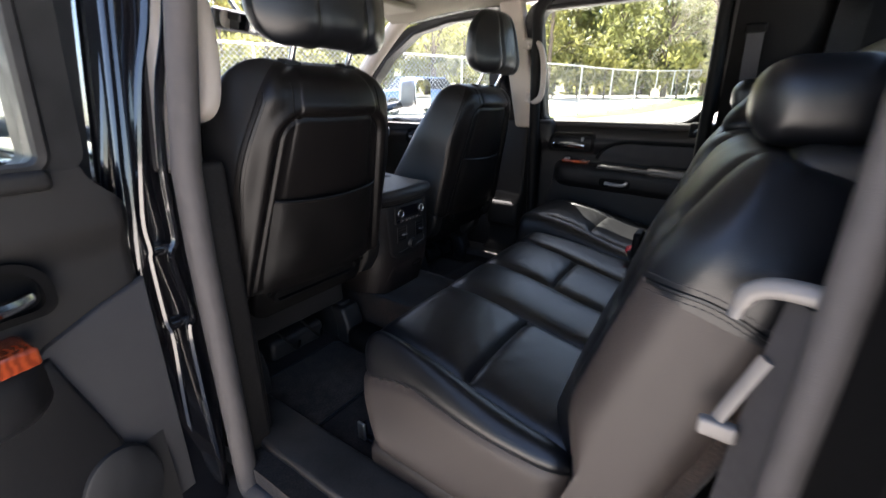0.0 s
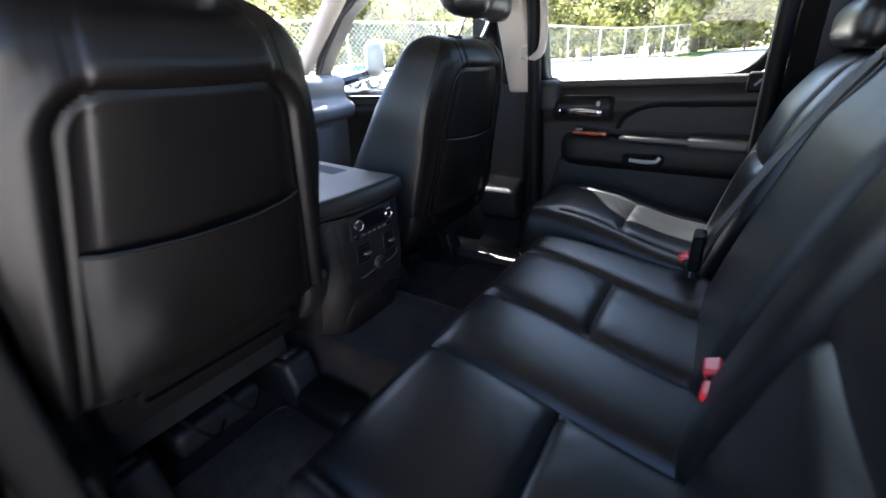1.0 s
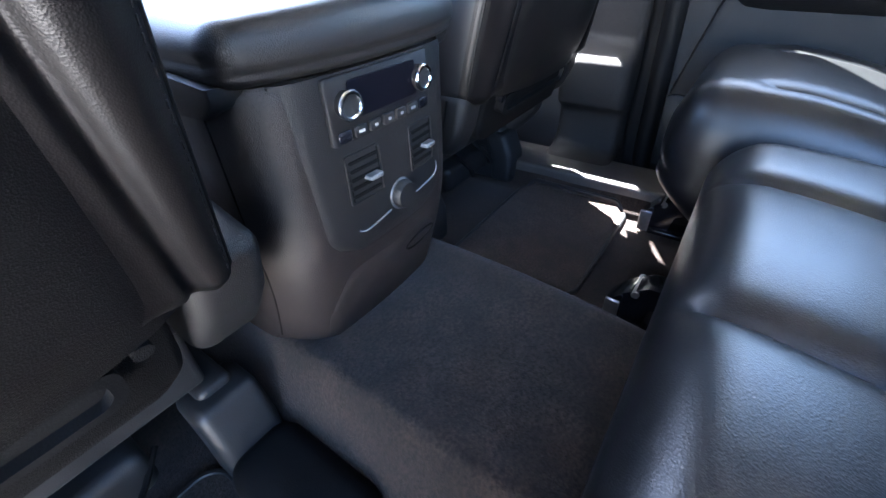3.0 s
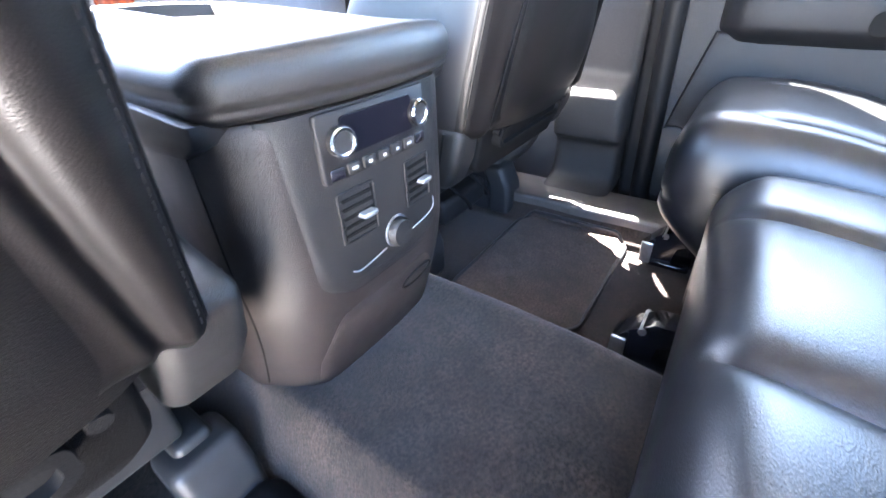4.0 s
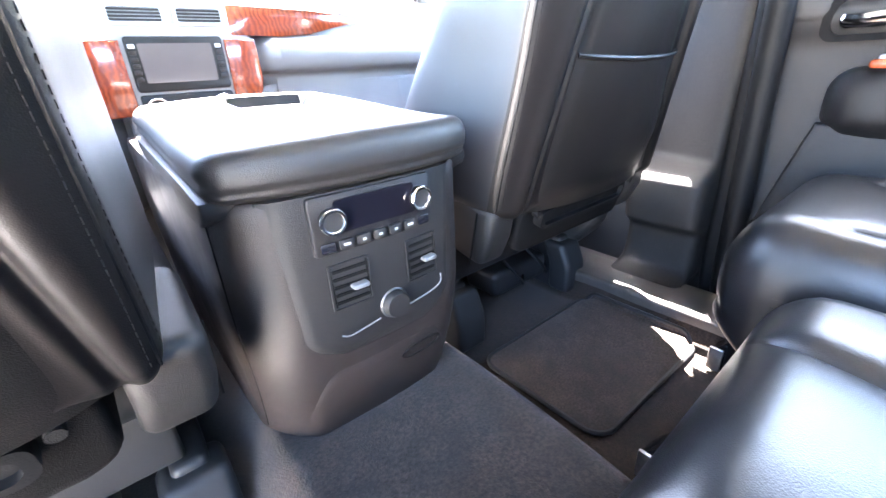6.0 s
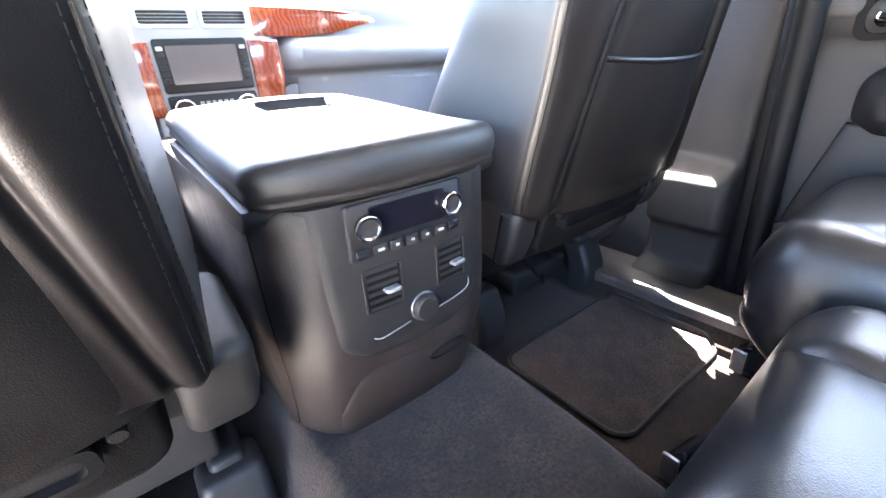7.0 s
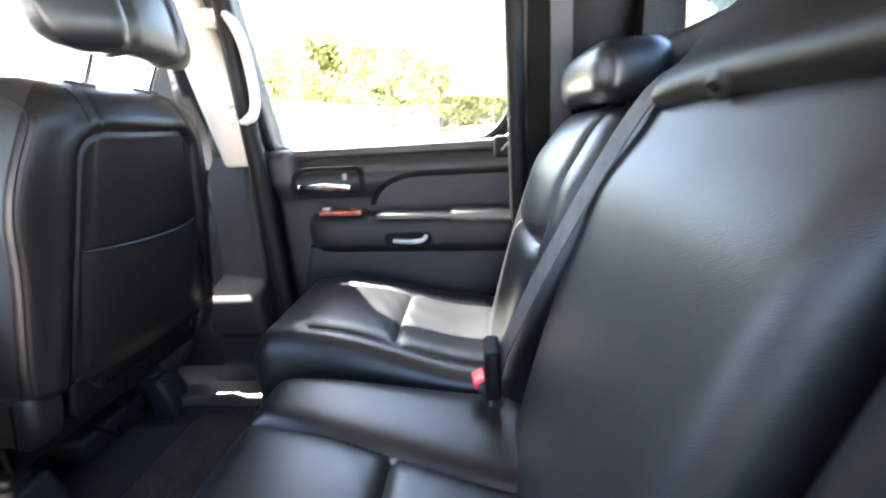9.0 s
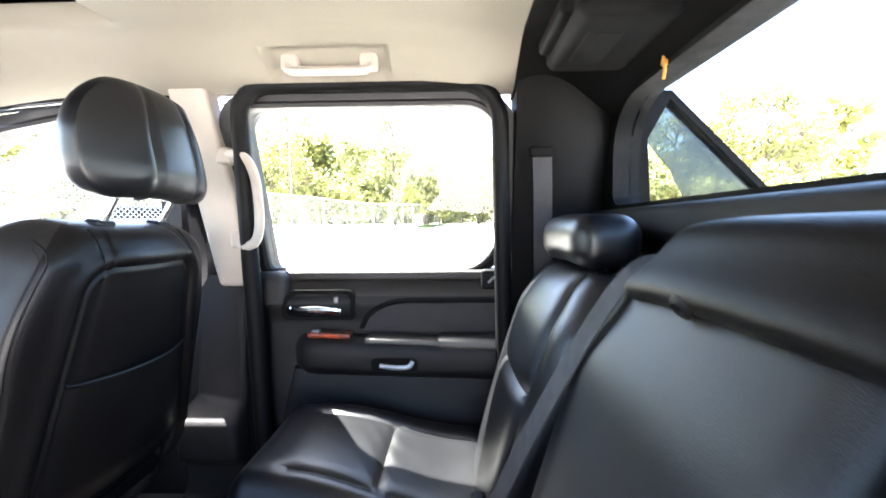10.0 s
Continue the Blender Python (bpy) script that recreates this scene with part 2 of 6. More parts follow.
def mesh_object(name, verts, faces, mat, parent=None, label="", smooth=True, warp=None):
    v = np.asarray(verts, dtype=float)
    if warp is not None:
        v = v @ np.array(warp.to_3x3()).T + np.array(warp.translation)
    if parent is not None:
        o = ORIGIN[parent.name]
        v = v - np.array(o)
    me = bpy.data.meshes.new(name)
    me.from_pydata(v.tolist(), [], [tuple(f) for f in faces])
    me.polygons.foreach_set("use_smooth", [smooth] * len(me.polygons))
    bm = bmesh.new()
    bm.from_mesh(me)
    bmesh.ops.recalc_face_normals(bm, faces=bm.faces)
    if smooth:
        for e in bm.edges:
            if len(e.link_faces) == 2 and e.calc_face_angle(0) > 0.75:
                e.smooth = False
    bm.to_mesh(me)
    bm.free()
    me.materials.append(mat)
    ob = new(name, me)
    if parent is not None:
        ob.parent = parent
        ORIGIN[ob.name] = o
    if label:
        ob["label"] = label
    return ob


def structure(name, verts, faces, mat, label, category, smooth=True, warp=None):
    ob = mesh_object(name, verts, faces, mat, None, "", smooth, warp)
    ORIGIN[ob.name] = Vector((0, 0, 0))
    return tagged(ob, label, category, "", "structure")


def join(*shapes):
    vs, fs, n = [], [], 0
    for v, f in shapes:
        v = np.asarray(v, dtype=float)
        vs.append(v)
        fs += [tuple(i + n for i in face) for face in f]
        n += len(v)
    return np.vstack(vs), fs


def pillow(c, h, r, step=0.03, shape=None, edge=4):
    """A rounded box of half sizes h and edge radius r round c, as a fine surface grid; shape(p, n) may reshape its points."""
    h = np.array(h, dtype=float)
    r = min(r, h.min() * 0.999)
    axes = []
    for a in h:
        n = max(1, int(math.ceil(2 * (a - r) / step)))
        axes.append(np.concatenate([np.linspace(-a, -(a - r), edge, endpoint=False), np.linspace(-(a - r), a - r, n, endpoint=False), np.linspace(a - r, a, edge + 1)]))
    nx, ny, nz = [len(a) - 1 for a in axes]
    index, pts, faces = {}, [], []

    def vid(i, j, k):
        key = (i, j, k)
        if key not in index:
            index[key] = len(pts)
            pts.append((axes[0][i], axes[1][j], axes[2][k]))
        return index[key]
    for k in (0, nz):
        for i in range(nx):
            for j in range(ny):
                q = [vid(i, j, k), vid(i + 1, j, k), vid(i + 1, j + 1, k), vid(i, j + 1, k)]
                faces.append(q if k else q[::-1])
    for j in (0, ny):
        for i in range(nx):
            for k in range(nz):
                q = [vid(i, j, k), vid(i + 1, j, k), vid(i + 1, j, k + 1), vid(i, j, k + 1)]
                faces.append(q[::-1] if j else q)
    for i in (0, nx):
        for j in range(ny):
            for k in range(nz):
                q = [vid(i, j, k), vid(i, j + 1, k), vid(i, j + 1, k + 1), vid(i, j, k + 1)]
                faces.append(q if i else q[::-1])
    p = np.array(pts)
    inner = np.clip(p, -(h - r), h - r)
    d = p - inner
    n = d / np.maximum(np.linalg.norm(d, axis=1, keepdims=True), 1e-9)
    p = inner + n * r
    if shape is not None:
        p = shape(p, n)
    return p + np.array(c), faces


def block(lo, hi, r=0.004, edge=2):
    lo, hi = np.array(lo, float), np.array(hi, float)
    return pillow((lo + hi) / 2, np.abs(hi - lo) / 2, r, 10.0, None, edge)


def tube(points, r, sides=8, closed=False, flat=1.0):
    """A round bar along a line of points; r may be one radius or one for each point."""
    p = [Vector(q) for q in points]
    rs = r if hasattr(r, "__len__") else [r] * len(p)
    verts, faces = [], []
    up = None
    for i, q in enumerate(p):
        a = p[(i - 1) % len(p)] if (closed or i) else p[0]
        b = p[(i + 1) % len(p)] if (closed or i < len(p) - 1) else p[-1]
        d = (b - a).normalized()
        if up is None:
            up = d.orthogonal().normalized()
        up = (up - d * up.dot(d)).normalized()
        side = d.cross(up)
        for s in range(sides):
            an = 2 * math.pi * s / sides
            verts.append(q + rs[i] * (math.cos(an) * up + flat * math.sin(an) * side))
    m = len(p)
    for i in range(m if closed else m - 1):
        for s in range(sides):
            a, b = i * sides, ((i + 1) % m) * sides
            faces.append((a + s, a + (s + 1) % sides, b + (s + 1) % sides, b + s))
    if not closed:
        faces.append(tuple(range(sides))[::-1])
        faces.append(tuple((m - 1) * sides + s for s in range(sides)))
    return np.array([tuple(v) for v in verts]), faces


def smooth_line(points, n=6):
    """A Catmull-Rom line through the points."""
    p = [Vector(q) for q in points]
    out = []
    for i in range(len(p) - 1):
        a, b, c, d = p[max(i - 1, 0)], p[i], p[i + 1], p[min(i + 2, len(p) - 1)]
        for s in range(n):
            t = s / n
            out.append(0.5 * ((2 * b) + (c - a) * t + (2 * a - 5 * b + 4 * c - d) * t * t + (3 * b - a - 3 * c + d) * t ** 3))
    out.append(p[-1])
    return out


def ribbon(points, across, width, thick):
    """A flat band along a line of points; across: its width's direction (one, or one for each point)."""
    p = [Vector(q) for q in points]
    ac = [Vector(a) for a in across] if hasattr(across[0], "__len__") else [Vector(across)] * len(p)
    verts, faces = [], []
    for i, q in enumerate(p):
        d = (p[min(i + 1, len(p) - 1)] - p[max(i - 1, 0)]).normalized()
        a = (ac[i] - d * ac[i].dot(d)).normalized()
        n = d.cross(a)
        for s, t in ((-1, -1), (1, -1), (1, 1), (-1, 1)):
            verts.append(q + a * s * width / 2 + n * t * thick / 2)
    for i in range(len(p) - 1):
        for s in range(4):
            faces.append((4 * i + s, 4 * i + (s + 1) % 4, 4 * i + 4 + (s + 1) % 4, 4 * i + 4 + s))
    faces += [(3, 2, 1, 0), tuple(4 * (len(p) - 1) + s for s in range(4))]
    return np.array([tuple(v) for v in verts]), faces


def rounded(u0, v0, u1, v1, r, n=6):
    """Corner-rounded rectangle as a loop of (u, v); r: one radius or four (u0v0, u1v0, u1v1, u0v1)."""
    rs = r if hasattr(r, "__len__") else [r] * 4
    out = []
    for (cu, cv, a0), q in zip(((u0, v0, 180), (u1, v0, 270), (u1, v1, 0), (u0, v1, 90)), rs):
        su, sv = (1 if cu == u0 else -1), (1 if cv == v0 else -1)
        for i in range(n + 1):
            a = radians(a0 + 90 * i / n)
            out.append((cu + su * q + q * math.cos(a), cv + sv * q + q * math.sin(a)))
    return out


def slab(loop, place, d0, d1, bevel=0.0):
    """The loop as a solid between depths d0 and d1; place(u, v, d) gives the point. The d1 side is bevelled."""
    n = len(loop)
    cu, cv = sum(p[0] for p in loop) / n, sum(p[1] for p in loop) / n
    layers = [(d0, 0.0)]
    if bevel:
        layers += [(d1 - bevel * (1 if d1 > d0 else -1), 0.0), (d1 - 0.3 * bevel * (1 if d1 > d0 else -1), 0.3 * bevel), (d1, bevel)]
    else:
        layers += [(d1, 0.0)]
    verts, faces = [], []
    for d, inset in layers:
        for u, v in loop:
            l = max(math.hypot(u - cu, v - cv), 1e-6)
            verts.append(place(u - (u - cu) / l * inset, v - (v - cv) / l * inset, d))
    for i in range(len(layers) - 1):
        for k in range(n):
            faces.append((i * n + k, i * n + (k + 1) % n, (i + 1) * n + (k + 1) % n, (i + 1) * n + k))
    faces.append(tuple(range(n))[::-1])
    faces.append(tuple((len(layers) - 1) * n + k for k in range(n)))
    return np.array(verts), faces


def ring(outer, inner, place, d0, d1):
    """A frame between two loops of the same length, between depths d0 and d1."""
    n = len(outer)
    verts = [place(u, v, d) for d in (d0, d1) for loop in (outer, inner) for u, v in loop]
    faces = []
    for k in range(n):
        q = (k + 1) % n
        faces += [(k, q, n + q, n + k), (2 * n + k, 3 * n + k, 3 * n + q, 2 * n + q), (k, 2 * n + k, 2 * n + q, q), (n + k, n + q, 3 * n + q, 3 * n + k)]
    return np.array(verts), faces


def grid(nu, nv, point):
    verts = [point(i / nu, j / nv) for j in range(nv + 1) for i in range(nu + 1)]
    faces = [(j * (nu + 1) + i, j * (nu + 1) + i + 1, (j + 1) * (nu + 1) + i + 1, (j + 1) * (nu + 1) + i) for j in range(nv) for i in range(nu)]
    return np.array(verts), faces


def sheet(nu, nv, point, away):
    """A curved sheet with a thickness: away(u, v) is the step to its back."""
    a, fa = grid(nu, nv, point)
    b, fb = grid(nu, nv, lambda u, v: tuple(Vector(point(u, v)) + Vector(away)))
    n = len(a)
    faces = fa + [tuple(i + n for i in f[::-1]) for f in fb]
    rim = [i for i in range(nu + 1)] + [j * (nu + 1) + nu for j in range(1, nv + 1)] + [nv * (nu + 1) + i for i in range(nu - 1, -1, -1)] + [j * (nu + 1) for j in range(nv - 1, 0, -1)]
    for k in range(len(rim)):
        p, q = rim[k], rim[(k + 1) % len(rim)]
        faces.append((q, p, p + n, q + n))
    return np.vstack([a, b]), faces


def loft(rows):
    """A closed skin through loops of the same length, with both ends filled."""
    n = len(rows[0])
    faces = [(i * n + k, i * n + (k + 1) % n, (i + 1) * n + (k + 1) % n, (i + 1) * n + k) for i in range(len(rows) - 1) for k in range(n)]
    faces += [tuple(range(n))[::-1], tuple((len(rows) - 1) * n + k for k in range(n))]
    return np.vstack([np.asarray(r, dtype=float) for r in rows]), faces


def ss(a, b, x):
    t = np.clip((x - a) / (b - a), 0, 1)
    return t * t * (3 - 2 * t)


def bell(x, w):
    return np.exp(-(x / w) ** 2)

# ---- the ground and what stands outside ----


def ground_height(x, y):
    r = math.hypot(x, y)
    return float(0.75 * ss(3.2, 9.0, r) + 1.0 * ss(17.0, 45.0, r))


def ground_sheet(name, radii, a0, a1, na, mat, label, lift=0.0):
    verts, faces = [], []
    for r in radii:
        for i in range(na + 1):
            a = radians(a0 + (a1 - a0) * i / na)
            x, y = r * math.cos(a), r * math.sin(a)
            verts.append((x, y, ground_height(x, y) + lift + (0.015 * noise.noise((x * 0.3, y * 0.3, 0)) if r > 4 else 0)))
    for k in range(len(radii) - 1):
        for i in range(na):
            faces.append((k * (na + 1) + i, k * (na + 1) + i + 1, (k + 1) * (na + 1) + i + 1, (k + 1) * (na + 1) + i))
    return structure(name, verts, faces, mat, label, "ground")


ground_sheet("ground", [0.0, 1.5, 2.5, 3.2, 4, 5, 6, 7, 8, 9, 11, 14, 17, 20, 25, 30, 36, 45, 60, 100, 250, 900], 0, 360, 72, CONCRETE, "pale sunlit concrete of a parking lot and road")
FENCE = [(-6.0, 13.6), (0.0, 11.6), (5.5, 9.5), (10.8, 7.3), (16.0, 5.4), (30.0, 3.4), (46.0, 1.2), (70.0, -3.0)]


def fence_at(s):
    """A point s metres along the fence's line."""
    for a, b in zip(FENCE, FENCE[1:]):
        l = math.hypot(b[0] - a[0], b[1] - a[1])
        if s <= l:
            return (a[0] + (b[0] - a[0]) * s / l, a[1] + (b[1] - a[1]) * s / l)
        s -= l
    return FENCE[-1]


def verge():
    verts, faces, n = [], [], 60
    for i in range(n + 1):
        x, y = fence_at(74.0 * i / n)
        for k, off in enumerate((-1.3, -0.6, 0.1, 0.9)):
            yy = y + off + 0.12 * math.sin(i * 1.7 + k)
            verts.append((x, yy, ground_height(x, yy) + 0.03))
    for i in range(n):
        for k in range(3):
            faces.append((i * 4 + k, i * 4 + k + 1, i * 4 + 5 + k, i * 4 + 4 + k))
    return tagged(structure("grass_verge", verts, faces, GRASS, "strip of bright green grass along the fence", "grass"), kind="stuff")


verge()


def chain_fence():
    x0, y0 = fence_at(10)
    f = thing("chain_link_fence", (x0, y0, ground_height(x0, y0)), "galvanised chain-link fence with steel posts on a grass verge", "fence")
    h = 1.85
    post = tube([(0, 0, 0), (0, 0, h + 0.04)], 0.03, 8)
    shared = None
    s = 0.0
    while s < 74:
        x, y = fence_at(s)
        if shared is None:
            ob = mesh_object("post", *post, GALV)
            shared = ob.data
        else:
            ob = new("post", shared)
        ob.parent = f
        ob.location = Vector((x, y, ground_height(x, y))) - ORIGIN[f.name]
        s += 3.0
    pts = [(*fence_at(q * 1.0), 0) for q in range(75)]
    pts = [(x, y, ground_height(x, y) + h) for x, y, _ in pts]
    mesh_object("top_rail", *tube(pts, 0.022, 6), GALV, f)
    verts, faces = [], []

    def wire(a, b):
        d = (b - a)
        w = Vector((0, 0, 1)).cross(d).normalized()
        up = w.cross(d).normalized() * 0.0035
        k = len(verts)
        verts.extend([a - up, a + up, b + up, b - up])
        faces.append((k, k + 1, k + 2, k + 3))
    gap = 0.13
    s = 0.0
    while s < 60:
        for sign in (1, -1):
            s1 = s + sign * h
            if 0 <= s1 <= 60:
                xa, ya = fence_at(s)
                xm, ym = fence_at((s + s1) / 2)
                xb, yb = fence_at(s1)
                p0, p1, p2 = (Vector((xa, ya, ground_height(xa, ya))), Vector((xm, ym, ground_height(xm, ym) + h / 2)), Vector((xb, yb, ground_height(xb, yb) + h)))
                wire(p0, p1)
                wire(p1, p2)
        s += gap
    w = mesh_object("wire_mesh", [tuple(v) for v in verts], faces, GALV, f, smooth=False)
    w["kind"] = "stuff"


chain_fence()


def tree(x, y, h, spread, leaves, mat, seed, label, lean=0.0, leaf=(0.10, 0.26), floor=0.12):
    rnd = random.Random(seed)
    z0 = ground_height(x, y)
    t = thing("tree", (x, y, z0), label, "tree", "trees behind the fence")
    base = Vector((x, y, z0))
    top = base + Vector((lean, 0.3 * lean, h * 0.86))
    mid = base.lerp(top, 0.5) + Vector((rnd.uniform(-.3, .3), rnd.uniform(-.3, .3), 0))
    trunk = smooth_line([base, base.lerp(mid, 0.5), mid, top], 3)
    r0 = 0.022 * h
    shapes = [tube(trunk, [r0 * (1 - 0.85 * i / (len(trunk) - 1)) for i in range(len(trunk))], 7)]
    ends = [top]
    for i in range(13):
        a = rnd.uniform(0, 6.283)
        f = rnd.uniform(0.22, 0.95)
        s = base.lerp(mid, f * 2) if f < 0.5 else mid.lerp(top, f * 2 - 1)
        reach = spread * rnd.uniform(0.55, 1.05) * (1.15 - 0.55 * f)
        e = s + Vector((math.cos(a) * reach, math.sin(a) * reach, h * rnd.uniform(0.06, 0.2)))
        m = s.lerp(e, 0.5) + Vector((0, 0, 0.05 * h))
        shapes.append(tube([s, m, e], [r0 * 0.35, r0 * 0.22, r0 * 0.06], 5))
        ends += [e, s.lerp(e, 0.65), m]
    mesh_object("trunk", *join(*shapes), BARK, t)
    verts, faces = [], []
    for i in range(leaves):
        c = rnd.choice(ends) if floor > 0.05 or rnd.random() < 0.6 else base + Vector((0, 0, h * rnd.uniform(0.02, 0.6)))
        p = c + Vector((rnd.gauss(0, 0.3), rnd.gauss(0, 0.3), rnd.gauss(0, 0.24))) * spread * 0.55
        if p.z < z0 + floor * h:
            continue
        s = rnd.uniform(*leaf)
        q = Euler((rnd.uniform(-1.2, 1.2), rnd.uniform(-1.2, 1.2), rnd.uniform(0, 6.28))).to_matrix()
        k = len(verts)
        for a, b in ((-1, -.35), (0, -.5), (1, 0), (0, .5), (-1, .3)):
            verts.append(tuple(p + q @ Vector((a * s, b * s, 0.12 * s * (a * a - 1)))))
        faces.append((k, k + 1, k + 2, k + 3, k + 4))
    mesh_object("crown", verts, faces, mat, t, smooth=False)


def woods():
    rnd = random.Random(5)
    kinds = ((LEAF, "spring tree in thin yellow-green leaf"), (LEAF_DARK, "dark green tree in full leaf"), (LEAF, "bright green leafy tree in sun"))
    for i in range(40):
        a = 74 - i * 2.9 + rnd.uniform(-1.0, 1.0)
        d = 40 + rnd.uniform(-4, 10)
        mat, label = kinds[rnd.randrange(3)]
        h = rnd.uniform(8.5, 13.0) if a > -8 else rnd.uniform(9, 13)
        tree(d * math.cos(radians(a)), d * math.sin(radians(a)), h, h * 0.30, 1500, mat, i + 20, label)
    for i in range(46):
        a = 74 - i * 2.5 + rnd.uniform(-1, 1)
        d = 36 + rnd.uniform(-1.5, 3)
        tree(d * math.cos(radians(a)), d * math.sin(radians(a)), rnd.uniform(2.6, 4.6), 1.9, 700, kinds[i % 3][0], i + 300, "low leafy bush at the edge of the woods")

    for i in range(44):
        a = 76 - i * 2.75 + rnd.uniform(-1, 1)
        d = 52 + rnd.uniform(-3, 5)
        tree(d * math.cos(radians(a)), d * math.sin(radians(a)), rnd.uniform(7.0, 10.5), 3.2, 1500, kinds[(i * 2) % 3][0], i + 600, "dense leafy tree deep in the woods", 0.0, (0.25, 0.55), 0.0)


woods()


def parked_car(x, y, turn, paint, label, scale=1.0):
    c = thing("parked_car", (x, y, ground_height(x, y)), label, "car", "cars outside")
    m = pose(x, y, ground_height(x, y), 0, 0, turn) @ Matrix.Scale(scale, 4)

    def body(p, n):
        q = p.copy()
        f = (p[:, 1] + 2.3) / 4.6
        q[:, 0] *= 1 - 0.10 * np.abs(2 * f - 1) ** 3
        q[:, 2] -= np.where(p[:, 2] > 0, 0.10 * ss(0.55, 1.0, f) + 0.04 * (p[:, 0] / 0.9) ** 2, 0)
        return q
    mesh_object("body", *pillow((0, 0, 0.70), (0.90, 2.30, 0.36), 0.18, 0.2, body), paint, c, warp=m)

    def cabin(p, n):
        q = p.copy()
        up = ss(-0.25, 0.25, p[:, 2])
        q[:, 1] *= 1 - 0.28 * up
        q[:, 0] *= 1 - 0.16 * up
        return q
    mesh_object("cabin", *pillow((0, -0.45, 1.22), (0.78, 1.35, 0.25), 0.1, 0.2, cabin), GLOSSY_BLACK, c, "dark glazed cabin", warp=m)
    mesh_object("roof", *pillow((0, -0.45, 1.47), (0.62, 0.90, 0.03), 0.028, 0.3), paint, c, warp=m)
    for sx in (-0.82, 0.82):
        for sy in (-1.4, 1.42):
            w = mesh_object("wheel", *tube([(sx - 0.1, sy, 0.33), (sx + 0.1, sy, 0.33)], 0.33, 20), RUBBER, c, "black tyre", warp=m)
            mesh_object("rim", *tube([(sx - 0.105, sy, 0.33), (sx + 0.105, sy, 0.33)], 0.2, 16), STEEL, w, warp=m)


parked_car(3.9, -1.4, 0, WHITE_PAINT, "white parked car beside the vehicle on the concrete")
parked_car(14.0, 11.8, 70, BLUE_PAINT, "blue parked car beyond the chain-link fence")


def pole(x, y, h):
    t = thing("utility_pole", (x, y, ground_height(x, y)), "tall weathered wooden utility pole among the trees", "pole")
    z = ground_height(x, y)
    mesh_object("shaft", *tube([(x, y, z), (x, y, z + h)], [0.16, 0.11], 8), BARK, t)
    mesh_object("crossarm", *block((x - 0.06, y - 1.0, z + h - 0.7), (x + 0.06, y + 1.0, z + h - 0.56)), BARK, t)


pole(31.0, 12.4, 9.5)

# ---- cabin shell ----
FLOOR = 0.655


def floor_z(x, y):
    """The carpet: a broad tunnel in the middle, rising a little towards the sills."""
    a = abs(x)
    hump = 0.128 * (1 - ss(0.125, 0.225, a)) * (1 - 0.22 * ss(0.6, 0.1, y)) + 0.012 * bell(a - 0.135, 0.03) * ss(0.2, 0.45, y)
    return float(FLOOR + hump + 0.05 * ss(0.585, 0.605, x) + 0.02 * ss(0.62, 0.65, -x))


def carpet_point(u, v):
    x, y = -0.70 + 1.40 * u, -0.50 + 2.25 * v
    return (x, y, floor_z(x, y) + 0.0025 * noise.noise((x * 9, y * 9, 0)) + 0.10 * float(ss(1.25, 1.75, y)))


structure("floor", *sheet(140, 90, carpet_point, (0, 0, -0.05)), CARPET, "charcoal carpeted cabin floor with a raised tunnel", "floor")


def head_point(u, v):
    x, y = -0.715 + 1.43 * u, -0.155 + 1.40 * v
    a = abs(x)
    z = 1.835 - 0.072 * float(ss(0.52, 0.715, a)) - 0.03 * float(ss(0.9, 1.245, y)) - 0.012 * float(ss(0.10, -0.155, y))
    hollow = 0.03 * float(ss(0.645, 0.665, y) * ss(1.06, 1.02, y) * ss(0.515, 0.49, a))
    grip = 0.022 * float(ss(0.582, 0.596, x) * ss(0.672, 0.658, x) * ss(0.122, 0.140, y) * ss(0.405, 0.388, y))
    return (x, y, z + hollow + grip)


structure("ceiling", *sheet(130, 110, head_point, (0, 0, 0.06)), HEADLINER, "cream cloth headliner with a shallow overhead recess", "ceiling")
structure("roof_panel", *block((-0.80, -0.50, 1.865), (0.80, 1.25, 1.90), 0.02), PAINT, "black painted steel roof", "roof")


LEFT = Matrix.Translation((0.065, 0, 0)) @ Matrix.Scale(-1, 4, (1, 0, 0))


